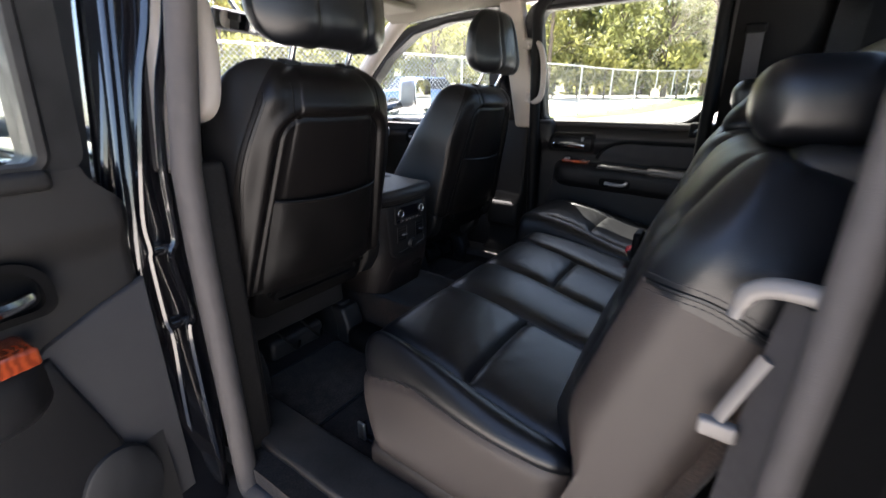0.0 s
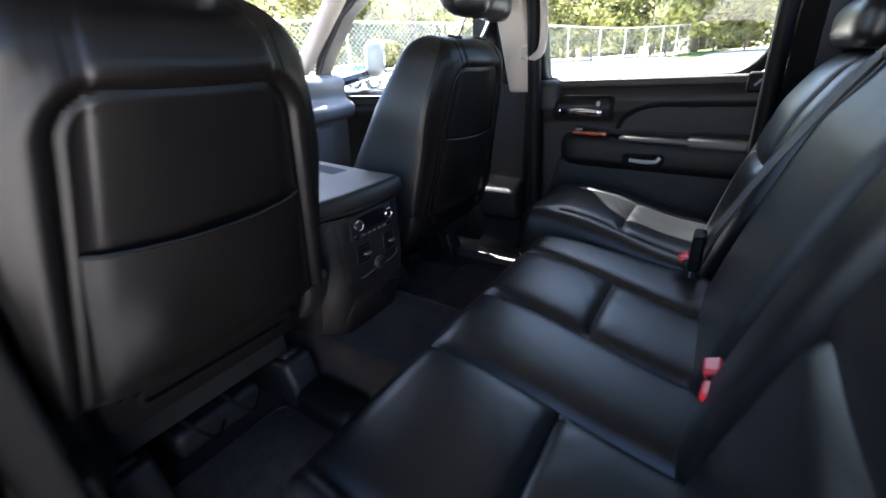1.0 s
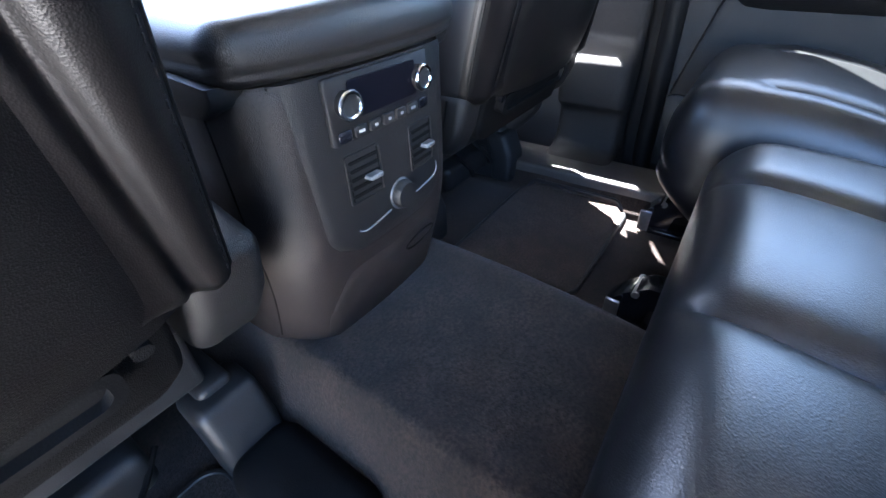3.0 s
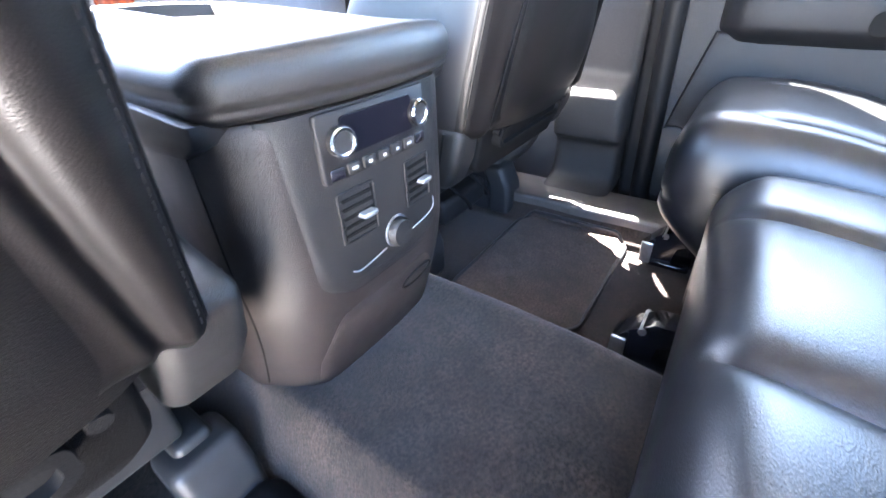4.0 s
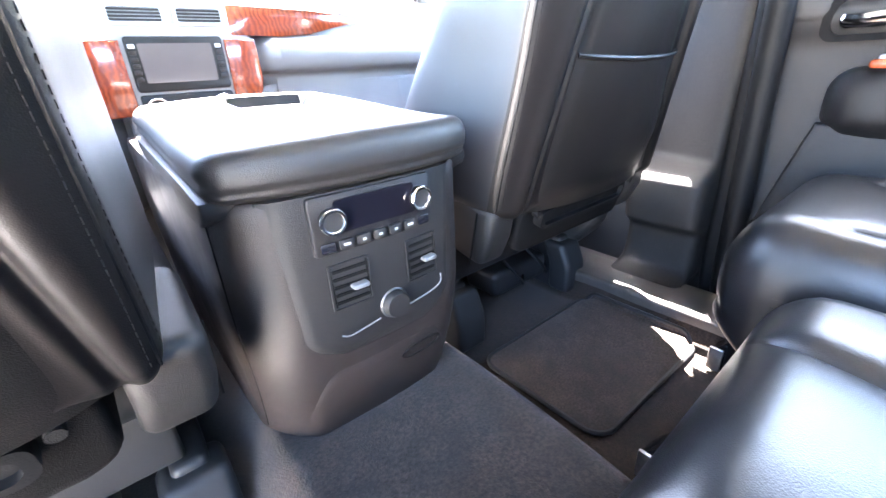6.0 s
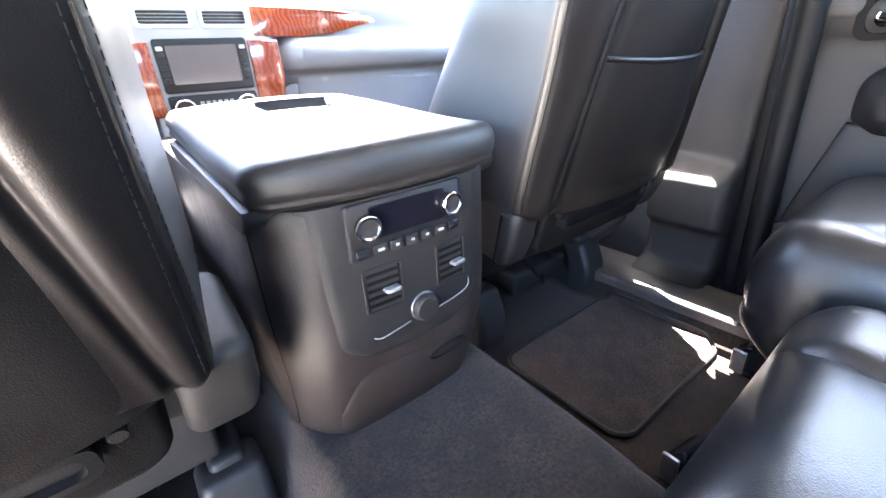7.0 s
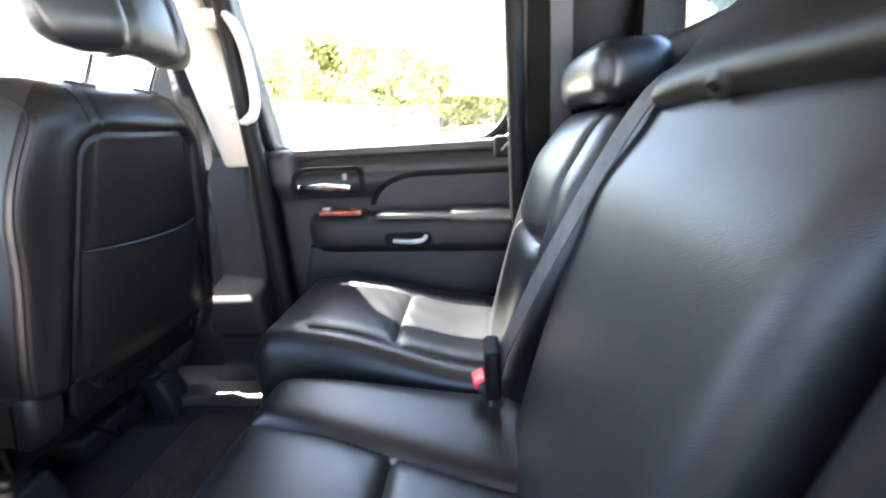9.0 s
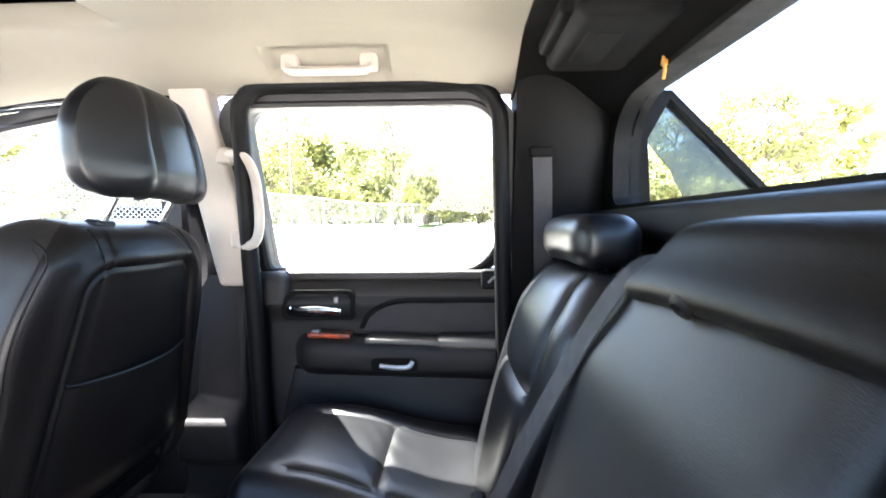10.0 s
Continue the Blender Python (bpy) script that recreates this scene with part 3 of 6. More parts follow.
def right_pillar_foot():
    """Lower pillar moulding: a tall panel over a boxed step that runs out into the sill."""
    prof = smooth_line([(0.752, 1.312, 0), (0.744, 1.16, 0), (0.734, 1.02, 0), (0.730, 0.978, 0), (0.724, 0.968, 0), (0.710, 0.956, 0), (0.698, 0.946, 0), (0.692, 0.932, 0), (0.691, 0.90, 0), (0.694, 0.862, 0), (0.698, 0.846, 0),
                        (0.712, 0.836, 0), (0.724, 0.822, 0), (0.726, 0.79, 0), (0.716, 0.745, 0), (0.690, 0.728, 0), (0.655, 0.720, 0)], 5)
    verts, m = [], len(prof)
    ends = [(0.0, 0.070), (0.002, 0.018), (0.007, 0.007), (0.016, 0.001), (0.028, 0.0)]
    steps = ends + [(0.06, 0.0), (0.10, 0.0)] + [(0.165 - a, b) for a, b in ends[::-1]]
    for a, back in steps:
        for q in prof:
            splay = 0.30 * a * float(ss(0.955, 0.985, q[1]))
            verts.append((q[0] + 0.006 + back + splay + 0.010 * float(ss(0.955, 0.99, q[1])), 0.540 + a + 0.02 * max(0.0, 0.84 - q[1]), q[1]))
    faces = [(i * m + k, i * m + k + 1, (i + 1) * m + k + 1, (i + 1) * m + k) for i in range(len(steps) - 1) for k in range(m - 1)]
    return join((np.array(verts), faces), block((0.80, 0.512, 0.60), (0.868, 0.590, 1.31), 0.01, 3), block((0.850, 0.56, 0.60), (0.905, 0.70, 1.285), 0.01, 3))


def cabin_wall(side):
    """Pillars, rails and sill of one side; side 1: right, -1: left."""
    s = side
    w = LEFT if s < 0 else Matrix.Identity(4)
    tag = "right" if s > 0 else "left"
    # roof rail
    rail = tube(smooth_line([(0.775, -0.46, 1.80), (0.775, 0.3, 1.812), (0.765, 0.9, 1.805), (0.745, 1.22, 1.775)], 5), 0.045, 10)
    structure("roof_rail_" + tag, *rail, PAINT, "black painted roof rail over the doors", "roof rail", warp=w)
    # middle pillar
    if s > 0:
        low = right_pillar_foot()
    else:
        low = join(block((0.690, 0.505, 0.66), (0.74, 0.70, 1.30), 0.012, 3), block((0.675, 0.52, 0.66), (0.74, 0.71, 0.945), 0.014, 3))
    structure("pillar_trim_low_" + tag, *low, PILLAR, "scuffed black plastic trim on the middle pillar", "pillar trim", warp=w)

    def lean(p, n):
        q = p.copy()
        q[:, 0] -= 0.075 * (p[:, 2] + 0.25) / 0.5
        q[:, 1] += (0.035 if s < 0 else 0.072) * (p[:, 2] + 0.25) / 0.5
        return q
    structure("pillar_trim_high_" + tag, *pillow((0.785 if s > 0 else 0.748, 0.575 if s < 0 else 0.556, 1.54), (0.030 if s > 0 else 0.032, 0.048, 0.255), 0.012, 0.06, lean, 3), BEIGE, "beige plastic trim of the middle pillar", "pillar trim", warp=w)
    structure("pillar_post_" + tag, *pillow((0.897 if s > 0 else 0.815, 0.600 if s > 0 else 0.61, 1.20), (0.040 if s > 0 else 0.07, 0.064 if s > 0 else 0.075, 0.62), 0.02, 0.06, lean, 3), PAINT, "gloss black painted middle pillar", "pillar", warp=w)
    # front pillar and screen side
    structure("pillar_front_" + tag, *tube(smooth_line([(0.80, 1.80, 1.31), (0.765, 1.52, 1.535), (0.725, 1.25, 1.735), (0.70, 1.12, 1.80)], 5), 0.038, 10), BEIGE, "beige trimmed windscreen pillar", "pillar", warp=w)
    # sill
    sill = join(block((0.600 if s > 0 else 0.614, -0.30, 0.60), (0.72, 1.55, 0.722 if s > 0 else 0.692), 0.010, 3), block((0.70, -0.42, 0.45), (0.93, 1.60, 0.665 if s > 0 else 0.605), 0.03, 3))
    structure("sill_" + tag, *sill, SILL, "scuffed grey plastic sill plate of the doors", "sill", warp=w)
    # rear quarter
    def quarter(u, v):
        y = (-0.155 if s > 0 else -0.32) - (0.242 if s > 0 else 0.077) * u
        z = 0.66 + 1.19 * v
        return (0.755 - 0.10 * float(ss(1.30, 1.80, z)) - 0.030 * math.sin(math.pi * u) + 0.055 * u, y, z)
    structure("quarter_trim_" + tag, *sheet(16, 24, quarter, (0.10, 0, 0)), DULL, "black plastic rear quarter trim", "pillar trim", warp=w)


cabin_wall(1)
cabin_wall(-1)


# ---- rear wall with its window ----
def wall_place(u, v, d):
    return (u, -0.40 - d, v)


def rear_wall():
    win = rounded(-0.80, 1.472, 0.80, 1.728, (0.04, 0.04, 0.15, 0.15), 8)
    out = rounded(-0.87, 0.62, 0.87, 1.86, 0.02, 8)
    structure("wall_rear", *ring(out, win, wall_place, 0, 0.06), DULL, "black plastic rear wall of the cabin", "wall")
    frame_in = rounded(-0.705, 1.482, 0.705, 1.717, (0.034, 0.034, 0.12, 0.12), 8)
    w = thing("window_rear", (0, -0.42, 1.48), "wide rear window with black rubber seal", "window", "", "structure")
    mesh_object("window_frame", *ring(win, frame_in, wall_place, -0.012, 0.05), SEAL, w)
    g = mesh_object("pane", *slab(frame_in, wall_place, 0.025, 0.030), CLEAR, w, "clear rear glass", smooth=False)
    g.visible_shadow = False
    # ledge below the window and panel above
    structure("rear_shelf", *join(pillow((0, -0.368, 1.440), (0.72, 0.034, 0.030), 0.018, 0.1), pillow((0.07, -0.335, 1.335), (0.61, 0.06, 0.03), 0.02, 0.1)), PLASTIC, "black plastic ledge under the rear window", "shelf")

    def head(u, v):
        x, y = -0.74 + 1.48 * u, -0.15 - 0.252 * v
        a = abs(x)
        return (x, y, 1.823 - 0.08 * float(ss(0.52, 0.72, a)) * (1 - 0.6 * v) - 0.098 * float(ss(0.15, 1.1, v)))
    structure("rear_header", *sheet(40, 10, head, (0, 0, 0.05)), DULL, "black plastic trim over the rear window", "trim")


rear_wall()


def belt_housing():
    t = thing("belt_housing", (0.44, -0.28, 1.75), "dark moulded plastic belt guide on the rear header", "belt guide")
    mesh_object("cover", *pillow((0.44, -0.275, 1.772), (0.125, 0.080, 0.030), 0.022, 0.05), DULL, t)
    mesh_object("slot", *pillow((0.44, -0.255, 1.745), (0.060, 0.030, 0.006), 0.005, 0.05), SEAM, t)
    mesh_object("bezel", *pillow((0.44, -0.195, 1.775), (0.085, 0.02, 0.014), 0.01, 0.05), DULL, t)


belt_housing()


def yellow_cord():
    t = thing("yellow_cord", (0.46, -0.385, 1.70), "short frayed yellow cord hanging over the rear window", "cord")
    mesh_object("cord", *tube(smooth_line([(0.46, -0.385, 1.742), (0.463, -0.383, 1.728), (0.458, -0.384, 1.712), (0.465, -0.385, 1.695)], 5), 0.0028, 6), YELLOW, t)
    mesh_object("knot", *pillow((0.460, -0.384, 1.722), (0.006, 0.005, 0.006), 0.004, 0.02), YELLOW, t)


yellow_cord()


def bed_sail(s):
    t = thing("bed_sail", (0.88 * s, -0.5, 1.2), "black sail panel with a dark quarter glass behind the cabin", "car body")
    tri = [(-0.46, 1.16), (-0.46, 1.80), (-0.60, 1.80), (-1.22, 1.18), (-1.22, 1.16)]
    hole = [(-0.565, 1.20), (-0.538, 1.67), (-0.597, 1.776), (-1.165, 1.212), (-1.165, 1.20)]
    glass = [(-0.72, 1.20), (-0.69, 1.36), (-0.655, 1.50), (-0.61, 1.59), (-0.54, 1.672), (-0.597, 1.776), (-1.165, 1.212), (-1.165, 1.20)]
    place = lambda u, v, d: ((0.86 + d) * s, u, v)
    mesh_object("sail_frame", *ring(tri, hole, place, 0, 0.05), DULL, t, smooth=False)
    g = mesh_object("quarter_glass", *slab(glass, place, 0.02, 0.026), SMOKED, t, "smoked quarter glass", smooth=False)
    g.visible_shadow = False
    mesh_object("bed_side", *block((0.80 * s, -2.1, 0.5), (0.95 * s, -0.45, 1.20), 0.03), PAINT, t)


bed_sail(1)
bed_sail(-1)


# ---- doors ----
def door(name, warp, length, shift, label, front=False, glass=TINTED, swung=False):
    """A door in its own frame: u from its front edge backwards, v up, d inwards from the panel; closed on the right at y = -u."""
    o = warp @ Vector((0.80, -length / 2, 0.68))
    t = thing(name, o, label, "car door")
    P = lambda u, v, d: (0.80 - d, -u, v)
    sft = shift
    low = 0.062 if swung else 0.0

    def add(nm, shape, mat, parent=t, lab="", smooth=True):
        return mesh_object(nm, *shape, mat, parent, lab, smooth, warp)
    L = length
    # shell and inner panel
    add("outer_skin", pillow((0.915, -L / 2, 0.94), (0.05, L / 2, 0.38), 0.03, 0.12), PAINT, t, "black painted door skin")

    def trim(u, v):
        lead = -0.045 if swung else 0.012
        uu, z = lead + (L - 0.012 - lead) * u, 0.675 + (0.605 if front else 0.64) * v
        if swung:
            uu += 0.05 * max(0.0, 1 - u * 12) * float(ss(1.24, 1.315, z) + 0.8 * ss(1.06, 0.80, z))
        d = 0.004 + (0.020 if swung else 0.022) * ss(1.175, 1.24, z) - (0.0 if swung else 0.052) * ss(1.232, 1.318, z) + 0.02 * ss(0.95, 0.75, z) - 0.03 * ss(0.018, -0.012, uu - lead) - 0.03 * ss(L - 0.03, L, uu)
        x0, x1, zc = 0.27 + sft, L - 0.19, 1.205
        e = ss(0.010, -0.004, (abs((uu - (x0 + x1) / 2) / ((x1 - x0) / 2)) ** 3.2 + abs((z - zc) / 0.05) ** 2.4) ** 0.4 * 0.05 - 0.05)
        d = d - (0.004 if swung else 0.0) * e
        return P(uu, z, float(d))
    v, f = grid(110, 84, trim)
    panel = add("panel", (v, f), PLASTIC if swung else DOOR)
    if not swung and not front:
        # the padded roll under the glass is coloured lighter, as window light on it
        panel.data.materials.append(LIT_ROLL)
        for f in panel.data.polygons:
            if f.center.z + ORIGIN[panel.name].z > 1.252:
                f.material_index = 1
    arch = []
    u0, u1 = 0.285 + sft, L - 0.205
    for i in range(28):
        a = i / 27
        arch.append((u0 + (u1 - u0) * a, 1.165 + 0.072 * (1 - max(0, 1 - a / 0.34) ** 2.3) ** 0.62))
    loop = arch + [(u1 + 0.008, 1.215), (u1, 1.163), ((u0 + u1) / 2, 1.160)]
    add("insert", slab(loop, P, 0.0, 0.014 if swung else 0.026, 0.006), CLOTH, t, "dark padded insert")
    rim = [P(u, q + 0.006, 0.013 if swung else 0.022) for u, q in arch]
    add("insert_trim", tube(rim, 0.0078, 8), SEAM)
    # armrest
    def arm(p, n):
        q = p.copy()
        f = (-p[:, 1] + 0.25) / 0.5
        q[:, 2] += -0.012 * f
        q[:, 0] += 0.02 * ss(-0.02, -0.055, p[:, 2]) + 0.03 * ss(0.12, 0.0, f)
        return q
    arm_len = (L - 0.185) - (0.10 + sft)
    ac = 0.10 + sft + arm_len / 2

    def arm2(p, n):
        q = p.copy()
        f = (-p[:, 1] + arm_len / 2) / arm_len
        q[:, 2] += -0.016 * f
        q[:, 0] += 0.02 * ss(-0.01, -0.06, p[:, 2]) + 0.02 * ss(0.10, 0.0, f)
        return q
    arm_ob = add("armrest", pillow((0.795, -ac, 1.098 - low), (0.055, arm_len / 2, 0.058), 0.042, 0.035, arm2), DOOR)
    add("arm_pad", pillow((0.775, -(ac + arm_len * 0.310), 1.138 - low), (0.047, arm_len * 0.155, 0.015), 0.012, 0.04, lambda p, n: p + np.outer(p[:, 1] * 0.035, (0, 0, 1))), PAD_GREY, arm_ob, "grey padded elbow rest")
    add("arm_cap", pillow((0.774, -(ac + arm_len * 0.01), 1.144 - low), (0.045, arm_len * 0.17, 0.008), 0.007, 0.04, lambda p, n: p + np.outer(p[:, 1] * 0.035, (0, 0, 1))), PAD_GREY, arm_ob, "thin grey front strip of the elbow rest")
    add("wood_trim", pillow((0.768, -(0.205 + sft - 0.5 * low), 1.156 - low), (0.028 + 0.1 * low, 0.056, 0.007 + 0.1 * low), 0.006, 0.03, lambda p, n: p + np.outer(ss(-0.06, 0.06, p[:, 1]) * 0.003, (0, 0, 1))), WOOD, arm_ob, "red burl wood strip")
    add("window_switch", pillow((0.758, -(0.168 + sft), 1.168 - low), (0.008, 0.011, 0.004), 0.003, 0.02), DIM_SILVER, arm_ob, "small silver window switch")
    cup = rounded(0.315 + sft, 1.066 - low, 0.435 + sft, 1.102 - low, 0.014)
    add("pull_cup", slab(cup, P, 0.046, 0.0618, 0.0), SEAM, arm_ob, "dark pull recess")
    pull = smooth_line([P(0.338 + sft, 1.082 - low, 0.062), P(0.38 + sft, 1.080 - low, 0.069), P(0.412 + sft, 1.082 - low, 0.068), P(0.422 + sft, 1.094 - low, 0.063)], 6)
    add("pull_handle", tube(pull, 0.0065, 8), SILVER, arm_ob, "silver pull handle")
    # inner handle
    bez_o = rounded(0.072 + sft, 1.192 - low, 0.268 + sft, 1.272 - low, (0.02, 0.012, 0.02, 0.045))
    bez_i = rounded(0.084 + sft, 1.202 - low, 0.255 + sft, 1.262 - low, (0.016, 0.01, 0.016, 0.038))
    hb = add("handle_bezel", ring(bez_o, bez_i, P, 0.0, 0.026), DULL)
    add("handle_bowl", slab(bez_i, P, 0.0, 0.012), SEAM, hb, "black handle recess")
    lever = smooth_line([P(0.098 + sft, 1.222 - low, 0.028), P(0.13 + sft, 1.221 - low, 0.040), P(0.18 + sft, 1.222 - low, 0.042), P(0.232 + sft, 1.216 - low, 0.034)], 6)
    add("handle_lever", tube(lever, [0.006] + [0.0085] * (len(lever) - 2) + [0.010], 8, flat=1.4), CHROME, hb, "chrome door lever")
    add("lock_knob", pillow(P(0.218 + sft, 1.246 - low, 0.024), (0.005, 0.006, 0.009), 0.004, 0.02), DIM_SILVER, hb, "silver lock slider")
    # pocket and loudspeaker
    pocket = [(0.10 + sft, 1.065), (0.22 + sft, 1.065), (0.30 + sft, 1.065), (L - 0.22, 1.062), (L - 0.26, 0.92), (L - 0.34, 0.80), (0.30 + sft, 0.72), (0.06 + sft, 0.72), (0.03 + sft, 0.78)]
    lp = [tuple(q)[:2] for q in smooth_line([(a, b, 0) for a, b in pocket + [pocket[0]]], 5)][:-1]
    add("map_pocket", slab(lp, P, 0.005, 0.026, 0.010), DOOR)
    spk = [(0.072 + sft + 0.058 * math.cos(a), 0.795 + 0.085 * math.sin(a)) for a in np.linspace(0, 2 * math.pi, 28, endpoint=False)]
    add("speaker_grille", slab(spk, P, 0.02, 0.034, 0.006), RUBBER, t, "round black loudspeaker grille")
    if swung:
        lower = [(-0.042, 1.132), (0.03, 1.108), (0.10, 1.078), (0.15, 1.02), (0.15, 0.69), (-0.038, 0.69)]
        add("lower_panel", slab(lower, P, 0.0, 0.014, 0.006), CLOTH, t, "dark grey lower panel")
    # window frame and glass
    sunk = 0.0 if swung or front else 0.048
    lean = lambda u, v, d: (0.80 - d - 0.155 * max(0.0, v - 1.30) + sunk * float(ss(1.42, 1.315, v)), -u, v)
    if front:
        base_i = [(L - 0.06, 1.290), (L - 0.075, 1.74), (L - 0.12, 1.765), (L - 0.35, 1.76), (L - 0.56, 1.725), (L - 0.76, 1.62), (L - 0.93, 1.47), (L - 1.05, 1.335), (L - 1.05, 1.290)]
        c = (L - 0.5, 1.52)
        base_o = [(u + 0.035 * (1 if u > c[0] else -1) * (0.9 if abs(q - 1.5) > 0.1 else 1), q + (0.03 if q > 1.45 else -0.03)) for u, q in base_i]
        inner_loop, outer_loop = base_i, base_o
    else:
        inner_loop = rounded(0.042 if swung else -0.012, 1.318, 0.645, 1.752 if swung else 1.734, (0.02, 0.10, 0.09, 0.05), 8)
        if not swung:
            inner_loop = [(u + (0.018 + 0.016 * (1.752 - q) / 0.434) * max(0.0, 1 - (u + 0.012) / 0.3), q) for u, q in inner_loop]
        outer_loop = rounded(-0.002 if swung else -0.045, 1.308 if swung else 1.309, 0.690, 1.786 if swung else 1.761, (0.03, 0.12, 0.11, 0.07), 8)
    wf = add("window_frame", ring(outer_loop, inner_loop, lean, -0.055, 0.022), RUBBER, t, "black rubber window frame")
    seal = [lean(u, q, 0.020) for u, q in inner_loop]
    add("window_seal", tube(seal, 0.009, 6, True), RUBBER, wf)
    g = add("pane", slab(inner_loop, lean, -0.030, -0.026), glass, wf, "tinted window glass" if glass is TINTED else "clear window glass", False)
    g.visible_shadow = glass is TINTED
    # belt cap and latch
    add("belt_cap", pillow((0.79 if swung else 0.822, -(L * 0.5 - (0.06 if not front else 0)), 1.305 if swung else (1.262 if front else 1.306)), (0.026, L * 0.5 - 0.10, 0.014), 0.010, 0.08), PLASTIC if swung else PLASTIC_SOFT)
    if not front:
        if not swung:
            add("corner_cap", pillow((0.800, -0.040, 1.268), (0.03, 0.052, 0.052), 0.028, 0.03), PLASTIC)
        la = add("latch", pillow((0.768, -0.625, 1.300), (0.012, 0.026, 0.026), 0.008, 0.03), SEAL, t, "black latch with a bright catch")
        add("catch", tube([(0.757, -0.616, 1.292), (0.756, -0.632, 1.308)], 0.0035, 8), DIM_SILVER, la)
    return t


MIRROR_X = Matrix.Scale(-1, 4, (1, 0, 0))
door("rear_door", Matrix.Translation((0, 0.52, 0)), 0.87, 0.0, "closed rear door with black panel, wood strip and chrome lever")
door("front_door", Matrix.Translation((0.07, 1.62, -0.02)), 0.99, 0.24, "closed front door with black panel and wood strip", True, CLEAR)
door("front_door", LEFT @ Matrix.Translation((0.07, 1.62, -0.02)), 0.99, 0.24, "closed front door on the steering wheel side", True, CLEAR)
HINGE = Matrix.Translation((-0.82, 0.52, 0)) @ Matrix.Rotation(radians(-82), 4, 'Z') @ Matrix.Translation((0.80, 0, 0)) @ MIRROR_X @ Matrix.Translation((0, -0.01, 0))
door("rear_door", HINGE, 0.87, 0.0, "open rear door with black panel, wood strip and tinted glass", swung=True)


def door_seal(s, mat, label):
    w = LEFT if s < 0 else Matrix.Identity(4)
    loop = rounded(-0.140, 0.67, 0.485, 1.775, (0.16, 0.06, 0.08, 0.09), 8)
    radii = 0.021
    pts = [(0.745 - 0.10 * max(0.0, v - 1.25), u + 0.05 * max(0.0, v - 1.3), v) for u, v in loop]
    if s < 0:
        # the front run lies further out and is fatter
        loop = rounded(-0.312, 0.615, 0.485, 1.775, (0.16, 0.02, 0.08, 0.09), 8)
        fine = []
        for (a, b), (c, d) in zip(loop, loop[1:] + loop[:1]):
            fine += [(a + (c - a) * k / 8, b + (d - b) * k / 8) for k in range(8)]
        pts = [(0.745 - 0.10 * max(0.0, v - 1.25) + float(ss(0.30, 0.45, u)) * (0.026 - 0.07 * max(0.0, v - 1.33)), u, v) for u, v in fine]
        radii = [0.014 + 0.008 * float(ss(0.30, 0.45, u)) for u, v in fine]
    structure("door_seal_" + ("right" if s > 0 else "left"), *tube(pts, radii, 10, True), mat, label, "weatherstrip", warp=w)


structure("door_post_right", *pillow((0.786, 0.518, 0.986), (0.024, 0.026, 0.326), 0.016, 0.05, lambda p, n: p + np.outer(0.008 * ss(-0.2, -0.32, p[:, 2]), (0, -1, 0)), 3), SEAL, "black rubber faced post behind the weatherstrip", "weatherstrip")
door_seal(1, SEAL, "black rubber weatherstrip of the closed rear door")
door_seal(-1, GREY_RUBBER, "grey rubber weatherstrip round the open doorway")


def painted_post():
    """Flanges, hinge and wiring of the open doorway's front post."""
    t = thing("door_hinge_post", (-0.78, 0.56, 0.8), "gloss black door hinge post with bright-edged flanges", "door post")
    inner = smooth_line([(-0.735, 0.525, 0.62), (-0.739, 0.52, 0.865), (-0.737, 0.52, 1.005), (-0.728, 0.52, 1.032), (-0.738, 0.52, 1.145), (-0.726, 0.52, 1.182), (-0.722, 0.52, 1.285), (-0.702, 0.52, 1.418), (-0.667, 0.52, 1.54), (-0.63, 0.53, 1.78)], 5)
    mesh_object("inner_flange", *tube(inner, 0.0065, 8), PAINT, t)
    outer = smooth_line([(-0.765, 0.535, 0.62), (-0.771, 0.53, 0.821), (-0.762, 0.53, 0.995), (-0.766, 0.53, 1.037), (-0.766, 0.53, 1.145), (-0.763, 0.53, 1.168), (-0.761, 0.53, 1.234), (-0.725, 0.53, 1.418), (-0.691, 0.53, 1.537), (-0.645, 0.54, 1.78)], 5)
    mesh_object("outer_flange", *tube(outer, 0.0065, 8), PAINT, t)
    for z in (1.022, 1.162):
        mesh_object("flange_step", *pillow((-0.747, 0.537, z), (0.022, 0.012, 0.010), 0.008, 0.02), PAINT, t)
    h = mesh_object("hinge", *block((-0.822, 0.55, 1.06), (-0.785, 0.575, 1.11), 0.008), PAINT, t, "dark painted hinge")
    mesh_object("hinge_pin", *tube([(-0.815, 0.548, 1.05), (-0.815, 0.548, 1.12)], 0.007, 10), PAINT, h)
    for q in (1.072, 1.098):
        mesh_object("bolt", *tube([(-0.797, 0.552, q), (-0.797, 0.545, q)], 0.006, 6), RUBBER, h, "black bolt")
    mesh_object("wiring_boot", *tube(smooth_line([(-0.778, 0.57, 0.985), (-0.80, 0.563, 0.98), (-0.835, 0.57, 0.975)], 6), 0.013, 10), RUBBER, t, "black rubber wiring boot")
    mesh_object("panel_edge", *tube([(-0.785, 0.60, 1.20), (-0.776, 0.60, 1.278), (-0.745, 0.60, 1.419), (-0.721, 0.60, 1.54), (-0.67, 0.61, 1.78)], 0.007, 8), PAINT, t)


painted_post()

# ---- rear seats ----
def fold(d, w):
    """A sewn crease: both sides swell up to a sharp line."""
    return np.exp(-np.abs(d) / w)


def snapped(v, at, reach):
    """Coordinates with the ones next to a seam moved onto it."""
    return np.where(np.abs(v - at) < reach, at, v)


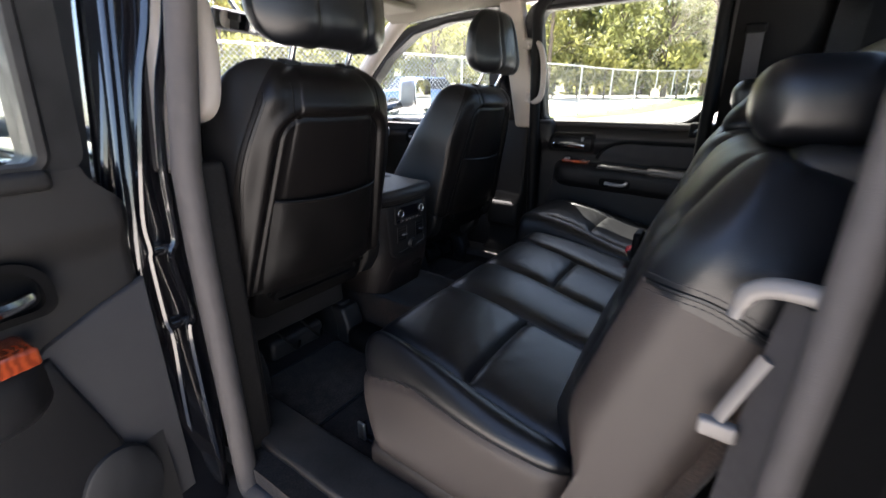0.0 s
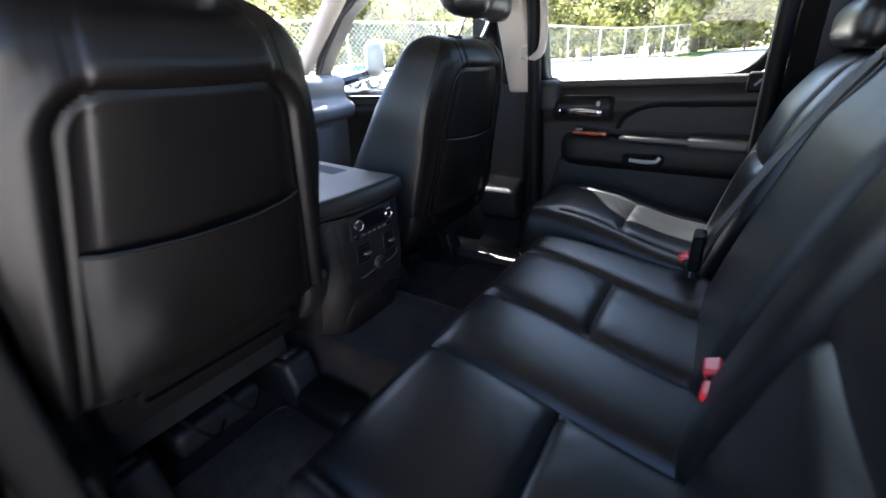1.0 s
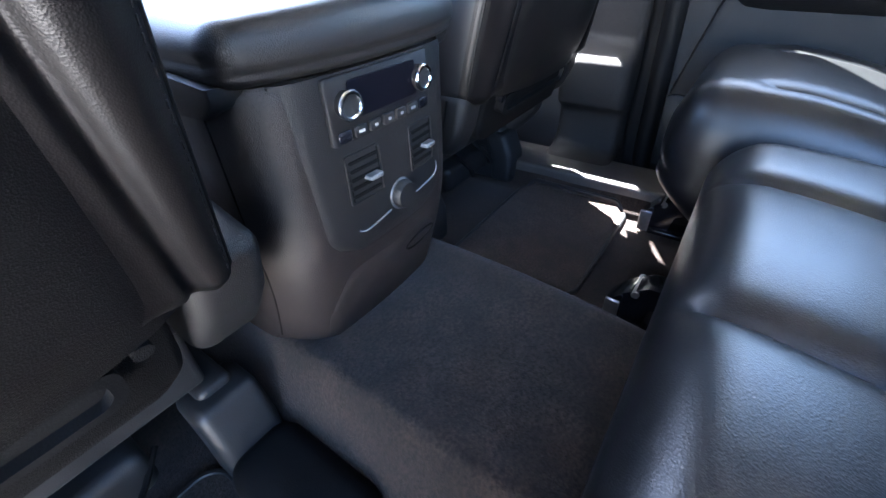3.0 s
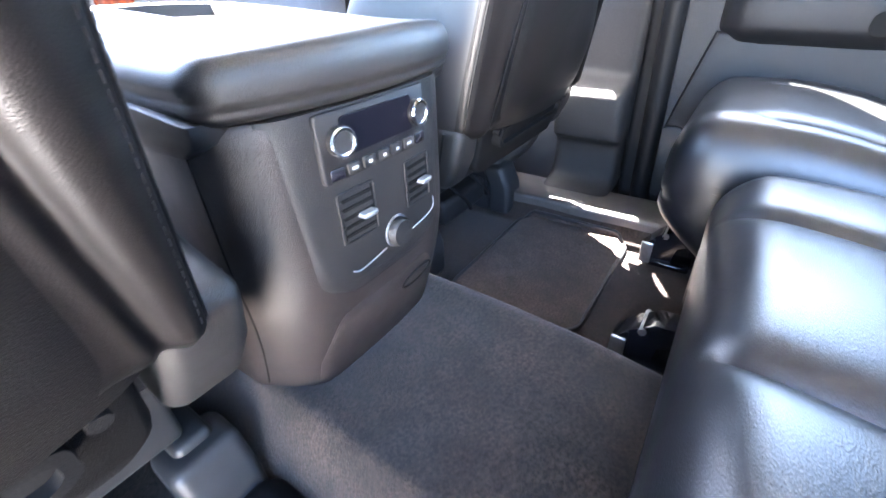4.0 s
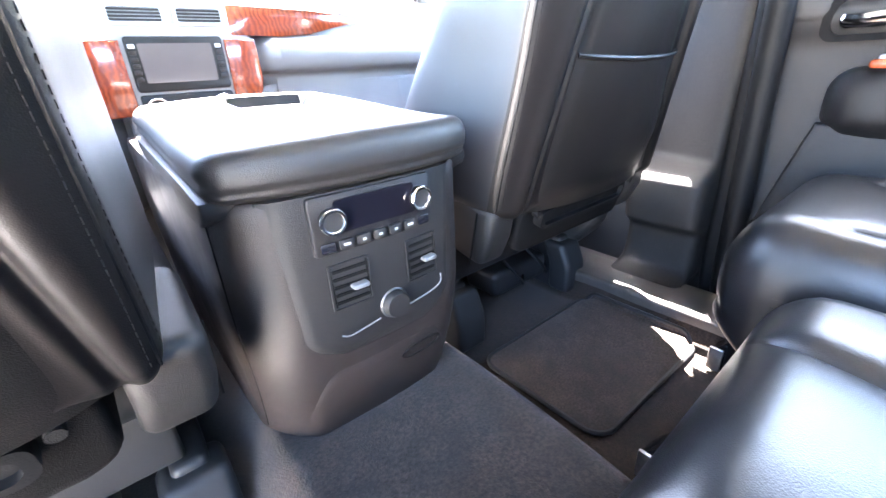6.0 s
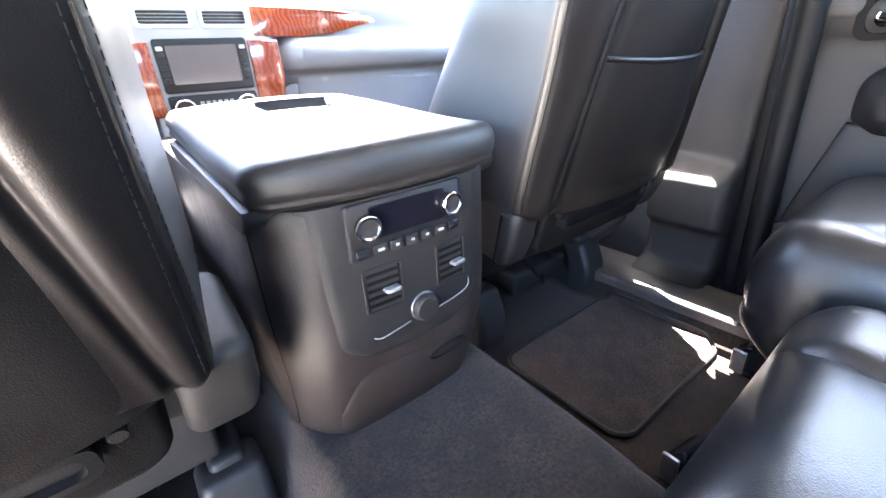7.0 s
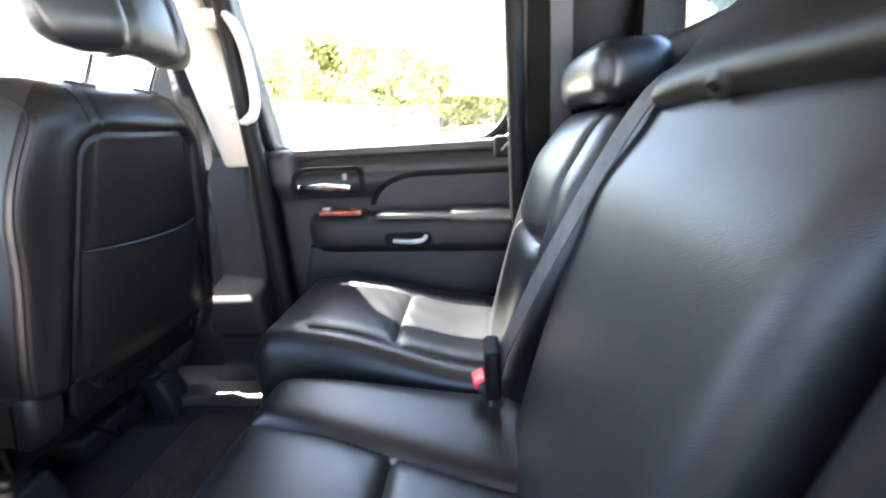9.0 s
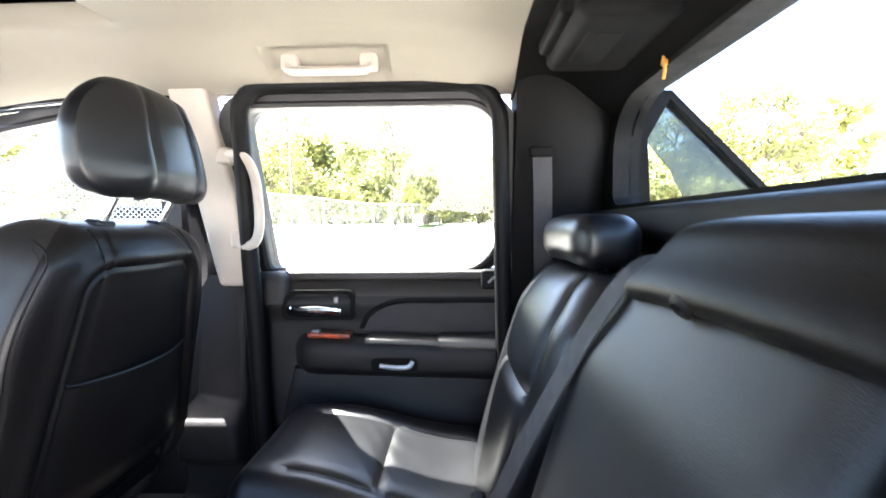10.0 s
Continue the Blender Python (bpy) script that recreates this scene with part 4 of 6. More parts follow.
def cushion_shape(cx, cy, seams, inserts, ends, slant=0.0, rise=0.0, taper=0.0, deep=1.0, tuck=0.06):
    """seams: lengthwise lines x(y); inserts: (left seam, right seam, y of the cross seam)."""
    def f(p, n):
        q = p.copy()
        a = p + np.array((cx, cy, 0))
        x, y = a[:, 0], a[:, 1]
        flat = [float(s_(0.1)) for s_ in seams]
        for g in flat:
            x = snapped(x, g, 0.0034)
        for _, _, yc in inserts:
            y = snapped(y, yc, 0.0034)
        top = np.clip(n[:, 2], 0, 1)
        run = ss(-0.22, -0.16, y) * ss(0.335, 0.285, y)
        dz = -0.030 * ss(0.28, -0.08, y) + 0.006 * np.sin(y * 9) + rise * ss(0.0, 0.34, y)
        for g in flat:
            dz = dz - 0.0125 * deep * fold(x - g, 0.0105) * run
        bounds = [cx - 0.5] + flat + [cx + 0.5]
        for l, r in zip(bounds, bounds[1:]):
            c, h = (l + r) / 2, (r - l) / 2
            if h < 0.2:
                dz = dz + 0.006 * deep * (1 - np.clip((x - c) / h, -1, 1) ** 2) * run
        for l, r, yc in inserts:
            l, r = float(l(0.1)), float(r(0.1))
            inside = ss(0.0, 0.012, x - l) * ss(0.0, 0.012, r - x)
            dz = dz - inside * 0.013 * deep * fold(y - yc, 0.011)
            # small wrinkles that run out of the cross seam
            dz = dz + inside * 0.0005 * np.sin(x * 90 + 8 * np.sin(y * 20)) * bell(y - yc, 0.05)
        q[:, 2] += dz * top
        # the lengthwise seams fan out towards the front
        move = np.zeros(len(x))
        knots = [cx - 0.47] + flat + [cx + 0.47]
        # the free end narrows towards the front
        draw = taper * (0.35 + 0.65 * ss(-0.05, 0.36, y) * ss(-0.09, 0.07, p[:, 2]))
        offs = [draw] + [s_(y) - g for s_, g in zip(seams, flat)] + [np.zeros(len(x))]
        for k in range(len(knots) - 1):
            t = (x - knots[k]) / (knots[k + 1] - knots[k])
            inside = (t >= 0) & (t < 1)
            move = np.where(inside, offs[k] * (1 - t) + offs[k + 1] * t, move)
        q[:, 0] = x - cx + move
        q[:, 1] = y - cy + slant * (x - 0.1) * ss(0.0, 0.3, y)
        # rounded front roll, tucked under
        q[:, 1] -= tuck * ss(0.02, -0.11, p[:, 2]) * ss(0.1, 0.35, y) + 0.009 * fold(p[:, 2] - 0.028, 0.006) * np.clip(n[:, 1], 0, 1)
        for e in ends:
            sgn = 1 if e > cx else -1
            q[:, 0] -= sgn * 0.008 * fold(p[:, 2] - 0.062 + 0.034 * ss(0.15, 0.33, y), 0.006) * np.clip(n[:, 0] * sgn, 0, 1)
        return q
    return f


def back_shape(half, seams, cross, flat=1.0, inner=1.0, tuck=0.0):
    def f(p, n):
        q = p.copy()
        x, s = p[:, 0], p[:, 2]
        for g in seams:
            x = snapped(x, g, 0.0052)
        if cross is not None:
            s = snapped(s, cross[2], 0.0052)
        q[:, 0], q[:, 2] = x, s
        face = np.clip(n[:, 1], 0, 1)
        d = 0.012 * flat * np.cos(np.clip(x / half, -1, 1) * 1.57) + 0.010 * np.sin((s + 0.26) / 0.52 * math.pi)
        for g in seams:
            d = d - 0.0125 * fold(x - g, 0.011)
        if cross is not None:
            l, r, c = cross
            inside = ss(0.0, 0.015, x - l) * ss(0.0, 0.015, r - x)
            d = d - inside * 0.013 * fold(s - c, 0.012) + inside * 0.005 * (1 - np.clip((x - (l + r) / 2) / ((r - l) / 2), -1, 1) ** 2)
        q[:, 1] += d * face
        # bolster sides fall back, the shoulders are rounded
        soft = np.where(x > 0, inner, 1.0)
        q[:, 1] -= 0.018 * flat * soft * np.abs(x / half) ** 6 * face
        top = ss(0.14, 0.26, s)
        q[:, 0] *= 1 - 0.16 * flat * soft * top ** 2
        q[:, 1] -= 0.02 * top * face * (1 - (1 - soft) * ss(0.0, 0.15, x))
        # the lower outer corner is drawn back
        q[:, 1] -= tuck * ss(-0.05, -0.24, s) * ss(-0.3 * half, -half, x) * face
        # the side towards the middle place stands a little proud
        q[:, 1] += 0.016 * (1 - inner) * ss(0.05, 0.16, x) * face
        return q
    return f


REAR_BACK = pose(0, -0.112, 0.84, 16.6, 0, 0)


def rear_headrest(parent, cx, hw, y=-0.25, z=1.425):
    def f(p, n):
        q = p.copy()
        q[:, 2] += -0.006 * (p[:, 0] / hw) ** 2
        q[:, 1] += -0.014 * (p[:, 0] / hw) ** 4 * np.clip(n[:, 1], 0, 1)
        return q
    h = mesh_object("headrest", *pillow((cx, y, z), (hw, 0.058, 0.043), 0.036, 0.012, f), LEATHER, parent)
    for sx in (-0.05, 0.05):
        mesh_object("headrest_post", *tube([(cx + sx, y - 0.02, z - 0.10), (cx + sx, y - 0.02, z - 0.03)], 0.006, 8), RUBBER, h, "black post")


def seat_foot(parent, x, y):
    """Black hook-shaped floor bracket with a bright steel plate."""
    side = [(0.0, 0.0), (0.030, 0.0), (0.036, 0.03), (0.012, 0.062), (-0.02, 0.085), (-0.06, 0.088), (-0.06, 0.06), (-0.03, 0.045), (-0.022, 0.0)]
    f = mesh_object("seat_foot", *join(slab(side, lambda u, v, d: (x + d, y + u, FLOOR + 0.002 + v), -0.022, 0.022, 0.003), block((x - 0.03, y - 0.06, FLOOR), (x + 0.03, y + 0.02, FLOOR + 0.012), 0.004)), GLOSSY_BLACK, parent, "black steel floor bracket")
    mesh_object("plate", *block((x - 0.034, y + 0.012, FLOOR + 0.006), (x - 0.028, y + 0.034, FLOOR + 0.052), 0.002), STEEL, f, "bright steel plate")
    mesh_object("pin", *tube([(x - 0.026, y - 0.005, FLOOR + 0.07), (x + 0.026, y - 0.005, FLOOR + 0.07)], 0.006, 8), STEEL, f, "steel pin")


def rear_seat_wide():
    t = thing("bench_seat", (-0.12, 0.1, 0.70), "black leather two-place rear seat with stitched inserts", "car seat", "rear seats")
    cx, cy = -0.130, 0.100
    s1 = lambda y: -0.503 + 0.11 * (y - 0.043)
    s2 = lambda y: -0.235 + 0.10 * (y - 0.05)
    s3 = lambda y: -0.055 + 0.16 * (y - 0.05)
    s4 = lambda y: 0.165 + 0.22 * (y - 0.08)
    shape = cushion_shape(cx, cy, (s1, s2, s3, s4), ((s1, s2, 0.075), (s3, s4, 0.092)), (-0.6,), 0.012, 0.0, 0.082)
    c = mesh_object("cushion", *pillow((cx, cy, 0.838), (0.463, 0.232, 0.122), 0.055, 0.0065, shape), LEATHER, t)
    lit_vinyl_side(c, lambda q: q.z < 0.898 - 0.034 * float(ss(0.15, 0.33, q.y)))
    for k in (0.862, 0.874):
        stitches(c, c, [(x, 0.6, k) for x in np.linspace(-0.52, 0.28, 40)], (0, -1, 0))
    stitches(c, c, [(-0.8, y, 0.908 - 0.034 * float(ss(0.15, 0.33, y))) for y in np.linspace(-0.05, 0.27, 16)], (1, 0, 0))
    mesh_object("cushion_base", *pillow((cx, cy - 0.03, 0.715), (0.43, 0.20, 0.03), 0.02, 0.1), PLASTIC_SOFT, t, "grey plastic seat base")
    b1 = mesh_object("backrest", *pillow((-0.361, -0.024, 0.27), (0.249, 0.07, 0.27), 0.045, 0.010, back_shape(0.249, (-0.169, 0.101), (-0.169, 0.101, 0.04), inner=0.1, tuck=0.075)), LEATHER, t, warp=REAR_BACK)
    away = REAR_BACK.inverted()
    lit_vinyl_side(b1, lambda q: (away @ q).z < 0.398 and (away @ q).x < -0.580)
    side = [(-0.9, -0.185 - 0.105 * a, 1.232 - 0.022 * a + 0.012 * math.sin(a * math.pi)) for a in np.linspace(0, 1, 16)]
    mesh_object("side_seam", *tube(on_surface(b1, side, (1, 0, 0)), 0.0028, 6), LEATHER, b1, "raised seam")
    for off in (-0.008, 0.008):
        stitches(b1, b1, [(x, y, z + off) for x, y, z in side], (1, 0, 0), 0.006)
    mesh_object("middle_backrest", *pillow((0.079, -0.010, 0.275), (0.183, 0.07, 0.273), 0.034, 0.010, back_shape(0.183, (), None, flat=0.25)), LEATHER_BACK, t, "plain middle backrest", warp=REAR_BACK)
    mesh_object("hard_back", *pillow((-0.17, -0.09, 0.24), (0.42, 0.02, 0.24), 0.015, 0.1), CARPET, t, "carpeted seat back", warp=REAR_BACK)
    rear_headrest(t, -0.372, 0.128, -0.292, 1.405)
    def flap(p, n):
        q = p.copy()
        up = ss(-0.030, 0.038, p[:, 2])
        q[:, 0] *= 1 - 0.17 * up
        q[:, 1] += 0.018 * ss(0.02, -0.038, p[:, 2]) - 0.02 * up
        q[:, 2] -= 0.010 * np.abs(p[:, 0] / 0.2) ** 3
        return q
    fl = mesh_object("middle_headrest", *pillow((-0.005, -0.280, 1.400), (0.206, 0.060, 0.044), 0.028, 0.012, flap), LEATHER_SIDE, t, "wide padded middle headrest flap")
    loop = [(0.065 + 0.012 * math.cos(a), -0.209 + 0.003 * math.sin(a), 1.364 + 0.007 * math.sin(a)) for a in np.linspace(0, 6.2832, 20, endpoint=False)]
    mesh_object("pull_loop", *tube(loop, 0.0025, 6, True, 2.0), LEATHER_SIDE, fl, "small black pull loop")
    seat_foot(t, 0.275, 0.372)
    seat_foot(t, -0.47, 0.325)


def lit_vinyl_side(ob, inside):
    """Plain vinyl on the outer face of a seat part, under its seam. Its paler brown paints in the doorway's warm light.
    """
    ob.data.materials.append(LIT_SIDE_VINYL)
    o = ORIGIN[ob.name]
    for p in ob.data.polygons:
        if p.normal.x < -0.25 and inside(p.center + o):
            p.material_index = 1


def on_surface(ob, starts, way):
    """Where rays from the starts along way meet ob."""
    tree_ = BVHTree.FromPolygons([v.co.copy() for v in ob.data.vertices], [tuple(p.vertices) for p in ob.data.polygons])
    o = ORIGIN[ob.name]
    hits = [tree_.ray_cast(Vector(q) - o, Vector(way))[0] for q in starts]
    return [h + o for h in hits if h is not None]


def stitches(parent, ob, starts, way, gap=0.0065, r=0.0006, mat=THREAD):
    """Short thread stitches laid on ob's surface, where rays from the starts along way meet it."""
    me = ob.data
    tree_ = BVHTree.FromPolygons([v.co.copy() for v in me.vertices], [tuple(p.vertices) for p in me.polygons])
    o = ORIGIN[ob.name]
    hits = []
    for q in starts:
        place, _, _, _ = tree_.ray_cast(Vector(q) - o, Vector(way))
        if place is not None:
            hits.append(place + o - Vector(way) * 0.0006)
    shapes = []
    for a, b in zip(hits, hits[1:]):
        l = (b - a).length
        if l > 0.05:
            continue
        k = max(1, int(l / gap))
        for i in range(k):
            p, q = a.lerp(b, (i + 0.15) / k), a.lerp(b, (i + 0.8) / k)
            shapes.append(tube([p, q], r, 4))
    if shapes:
        st = mesh_object("stitching", *join(*shapes), mat, parent, "fine stitching")
        st["kind"] = "stuff"


def rear_seat_single():
    t = thing("single_seat", (0.54, 0.1, 0.70), "black leather single rear seat with sun on its cushion", "car seat", "rear seats")
    cx, cy = 0.543, 0.160
    s1 = lambda y: 0.405 + 0.10 * (y - 0.1)
    s2 = lambda y: 0.650 - 0.02 * (y - 0.1)
    shape = cushion_shape(cx, cy, (s1, s2), ((s1, s2, 0.13),), (), 0.0, 0.034, 0.0, 0.62, 0.105)
    c = mesh_object("cushion", *pillow((cx, cy, 0.845), (0.196, 0.252, 0.125), 0.055, 0.0065, shape), LEATHER, t)
    for k in (0.868, 0.880):
        stitches(c, c, [(x, 0.6, k) for x in np.linspace(0.38, 0.70, 20)], (0, -1, 0))
    for k in (0.905, 0.917):
        stitches(c, c, [(0.2, y, k) for y in np.linspace(0.0, 0.34, 20)], (1, 0, 0))
    mesh_object("cushion_base", *pillow((cx, cy - 0.03, 0.715), (0.17, 0.20, 0.03), 0.02, 0.1), PLASTIC_SOFT, t, "grey plastic seat base")
    mesh_object("backrest", *pillow((0.488, 0, 0.27), (0.222, 0.07, 0.27), 0.055, 0.010, back_shape(0.222, (-0.13, 0.13), (-0.13, 0.13, 0.04))), LEATHER, t, warp=REAR_BACK)
    mesh_object("hard_back", *pillow((0.48, -0.09, 0.24), (0.20, 0.02, 0.24), 0.015, 0.1), CARPET, t, "carpeted seat back", warp=REAR_BACK)
    rear_headrest(t, 0.47, 0.135, -0.25, 1.414)
    seat_foot(t, 0.575, 0.395)


rear_seat_wide()
rear_seat_single()


# ---- front seats ----
def seat_section(width, panel, rear_depth):
    """Half outline of the back seen from above, from the middle of its rear to the middle of its front; panel: half width of the rear panel."""
    k, w = panel / 0.165, width / 0.246
    pts = [(0.0, -0.020), (0.06 * k, -0.0185), (0.12 * k, -0.012), (panel - 0.024, -0.0075), (panel - 0.012, -0.006), (panel - 0.006, -0.0055), (panel, -0.005), (panel + 0.006, -0.004), (panel + 0.014, -0.0025)]
    corner = 0.223 * w
    pts += [(panel + 0.014 + (corner - panel - 0.014) * a, y) for a, y in ((0.35, 0.001), (0.62, 0.006), (0.83, 0.013), (1.0, 0.026))]
    pts += [(x * w, 0.03 + (y - 0.03) * rear_depth) for x, y in ((0.230, 0.060), (0.239, 0.100), (0.246, 0.140), (0.243, 0.170), (0.222, 0.188), (0.18, 0.182), (0.10, 0.158), (0, 0.150))]
    return [(p[0], p[1]) for p in smooth_line([(x, y, 0) for x, y in pts], 5)]


def front_seat(cx, y_mid, recline, label, head_x, head_y, side, edge=0.0, low=0.0, crest=0.197, wide=0.246, flare=0.012):
    """y_mid: where the rear plane of the back lies at 1.20 m height."""
    t = thing("front_seat", (cx, y_mid + 0.35, 0.67), label, "car seat", "front seats")
    rot = pose(cx, y_mid, 1.20, recline, 0, 0)
    base = -0.245 - low

    def width_at(q):
        return wide * (1 - 0.27 * float(ss(0.02, 0.275, q)) ** 1.3) + flare * float(ss(0.0, -0.2, q))

    def panel_half(q):
        return 0.183 - 0.060 * (q - base) / (0.178 - base)

    def relief(x, q):
        """Depth of the rear surface behind the plain section: inset panel, its groove and the double seam."""
        r = 0.045
        w = panel_half(q)
        dx, dz = abs(x) - (w - r), q - (0.178 - r)
        gap = math.hypot(max(dx, 0), max(dz, 0)) + min(max(dx, dz), 0) - r
        d = 0.0050 * float(ss(0.002, -0.016, gap)) + 0.0080 * bell(gap, 0.0055) - 0.006 * bell(gap - 0.020, 0.012)
        return d
    rows = []
    heights = [(base + 0.002, 0.022), (base + 0.006, 0.012), (base + 0.014, 0.004)]
    heights += [(q, 0.0) for q in np.arange(base + 0.024, crest, 0.0042)]
    heights += [(crest + 0.062 * math.sin(a), 0.062 * (1 - math.cos(a))) for a in np.linspace(0.1, 1.5, 13)]
    for q, inset in heights:
        w = width_at(q)
        half = seat_section(w, panel_half(min(q, 0.19)), 0.62 + 0.85 * float(ss(0.26, -0.26, q)))
        loop = []
        mid_y = 0.075
        for x, y in half:
            k = max(0.0, w - inset) / w
            yy = y + (relief(x * k, q) if y < 0.028 else 0.0)
            yy = mid_y + (yy - mid_y) * max(0.05, 1 - inset / 0.075)
            loop.append((x * k, yy))
        full = loop + [(-x, y) for x, y in loop[-2:0:-1]]
        rows.append([tuple(rot @ Vector((x, y, q))) for x, y in full])
    b = mesh_object("backrest", *loft(rows), LEATHER_SEAT, t)
    # leather bolsters and front, vinyl rear
    b.data.materials.append(BOLSTER)
    around = len(rows[0])
    for f in b.data.polygons:
        if len(f.vertices) == 4 and 60 <= f.vertices[0] % around < around - 60 and f.vertices[1] % around > 60:
            f.material_index = 1
    back_way = (rot.to_3x3() @ Vector((0, 1, 0))).normalized()
    # double seam along the rear corners
    for sx in (-1, 1):
        for g in (0.212, 0.222):
            line = [rot @ Vector((sx * g * width_at(q) / 0.246, -0.2, q)) for q in np.linspace(base + 0.03, 0.205, 60)]
            stitches(b, b, line, back_way, 0.0062, 0.0004, SEAT_THREAD)
        mid = on_surface(b, [rot @ Vector((sx * 0.217 * width_at(q) / 0.246, -0.2, q)) for q in np.linspace(base + 0.02, 0.215, 60)], back_way)
        mesh_object("seam_piping", *tube(mid, 0.0016, 6), LEATHER_SIDE, b, "raised seam")
        top = on_surface(b, [rot @ Vector((sx * (0.112 - 0.006 * a), -0.2, 0.190 + 0.045 * a)) for a in np.linspace(0, 1, 10)], back_way)
        mesh_object("shoulder_seam", *tube(top, 0.0014, 6), SEAM, b, "short shoulder seam")

    # map pocket lying on the rear panel, fuller below its lip
    def cover(a, c):
        q = base + 0.012 + (edge - base - 0.012 + 0.002 * (2 * a - 1) ** 2) * c
        x = (panel_half(q) - 0.010) * (2 * a - 1)
        y = -0.020 + 0.017 * abs(x / 0.160) ** 2.2 + 0.0055
        rim = min(1.0, (1 - abs(2 * a - 1)) * 9)
        full = (0.010 * (1 - (2 * a - 1) ** 2) + 0.011 * bell(a - (0.5 + 0.30 * side), 0.16) * bell(c - 0.42, 0.30)) * float(ss(0.0, 0.2, c))
        fold = 0.0018 * math.sin(9 * c + 3 * a) * bell(a - (0.5 + 0.42 * side), 0.10)
        return tuple(rot @ Vector((x, y - 0.0035 * rim - (full + fold) * rim, q)))
    pocket = mesh_object("map_pocket", *sheet(44, 40, cover, tuple(back_way * 0.004)), LEATHER_SIDE, b, "vinyl map pocket")
    mesh_object("pocket_lip", *tube([Vector(cover(a, 1.0)) - back_way * 0.001 for a in np.linspace(0.0, 1.0, 40)], 0.0036, 8), LEATHER_SIDE, pocket, "rolled pocket edge")
    # moulded slot under the panel
    S = lambda u, v, d: tuple(rot @ Vector((u, -0.004 + 0.010 * abs(u / 0.14) ** 2 - d, v)))
    slot_o, slot_i = rounded(-0.128, base - 0.030, 0.128, base + 0.006, 0.012, 5), rounded(-0.120, base - 0.023, 0.120, base - 0.001, 0.008, 5)
    st = mesh_object("lower_strip", *join(ring(slot_o, slot_i, S, -0.03, 0.007), slab(slot_i, S, -0.03, -0.001)), SEAL, b, "black moulded strip with a long slot")
    mesh_object("back_foot", *slab(rounded(-0.165, base - 0.075, 0.165, base + 0.010, 0.02, 4), S, -0.06, -0.006, 0.008), DULL, b, "black plastic lower edge")
    for sx in (-0.142, 0.142):
        mesh_object("strip_clip", *tube([S(sx, base + 0.004, 0.0), S(sx, base + 0.004, 0.011)], 0.006, 10), DULL, st, "small black clip")
    # hinge covers, moulded in two halves
    for sx in (-1, 1):
        h = mesh_object("hinge_cover", *pillow((sx * 0.207, 0.065, base - 0.030), (0.030, 0.055, 0.055), 0.016, 0.02, lambda p, n: p * np.array((1, 1, 1)) + np.outer(0.18 * np.minimum(p[:, 2], 0) * -sx * -0.4, (1, 0, 0)) + np.outer(-0.25 * np.minimum(p[:, 2], 0), (0, 1, 0)), 4), PLASTIC, t, "grained plastic hinge cover", warp=rot)
        mesh_object("cover_joint", *block((sx * 0.2375 - 0.001, 0.040, base - 0.085), (sx * 0.2375 + 0.001, 0.043, base + 0.012), 0.0008), SEAM, h, "dark joint", warp=rot)
    # headrest
    hz = 0.388

    def head(p, n):
        q = p.copy()
        x, z = p[:, 0], p[:, 2]
        up = ss(-0.10, 0.10, z)
        q[:, 0] *= 1.0 - 0.21 * ss(0.0, 0.105, z) + 0.01 * (1 - up)
        q[:, 1] *= 1.0 - 0.36 * up
        q[:, 1] += 0.036 * up
        q[:, 2] += 0.012 * np.cos(np.clip(x / 0.16, -1, 1) * 1.57) * up - 0.008 * (1 - up) * np.abs(x / 0.15) ** 2
        rear = np.clip(-n[:, 1], 0, 1)
        q[:, 1] += rear * (0.046 * (np.abs(x) / 0.155) ** 2.2 + 0.0065 * bell(np.abs(x) - 0.055, 0.0055) - 0.004 * bell(np.abs(x) - 0.075, 0.02))
        q[:, 2] -= (1 - up) * 0.004 * bell(np.abs(x) - 0.055, 0.008)
        return q
    h = mesh_object("headrest", *pillow((head_x, 0.060 + head_y, hz), (0.156, 0.070, 0.094), 0.062, 0.0075, head, 7), LEATHER, t, warp=rot)
    for sx in (-0.07, 0.07):
        mesh_object("headrest_post", *tube([(head_x + sx, 0.070 + 0.4 * head_y, crest + 0.045), (head_x + sx, 0.062 + head_y, 0.31)], 0.0058, 12), CHROME, h, "chrome post", warp=rot)
        mesh_object("post_guide", *pillow((head_x + sx, 0.070 + 0.4 * head_y, crest + 0.060), (0.019, 0.015, 0.007), 0.006, 0.02), RUBBER, b, "black post guide", warp=rot)
    # cushion and base
    yc = y_mid + 0.36
    mesh_object("cushion", *pillow((cx, yc + 0.06, 0.93), (0.245, 0.23, 0.075), 0.055, 0.03, lambda p, n: p + np.outer(0.03 * ss(0.1, 0.27, p[:, 1]) - 0.012 * np.cos(p[:, 0] * 6) * np.clip(n[:, 2], 0, 1), (0, 0, 1))), LEATHER, t)
    mesh_object("seat_side", *pillow((cx, yc + 0.06, 0.872), (0.225, 0.20, 0.04), 0.03, 0.1), PLASTIC, t, "black plastic seat surround")
    mesh_object("side_shield", *pillow((cx + side * 0.196, yc + 0.005, 0.842), (0.032, 0.245, 0.125), 0.028, 0.025, lambda p, n: p + np.outer(0.10 * ss(0.02, -0.13, p[:, 2]) * ss(0.0, -0.24, p[:, 1]), (0, 1, 0)), 5), PLASTIC, t, "rounded black plastic side shield")
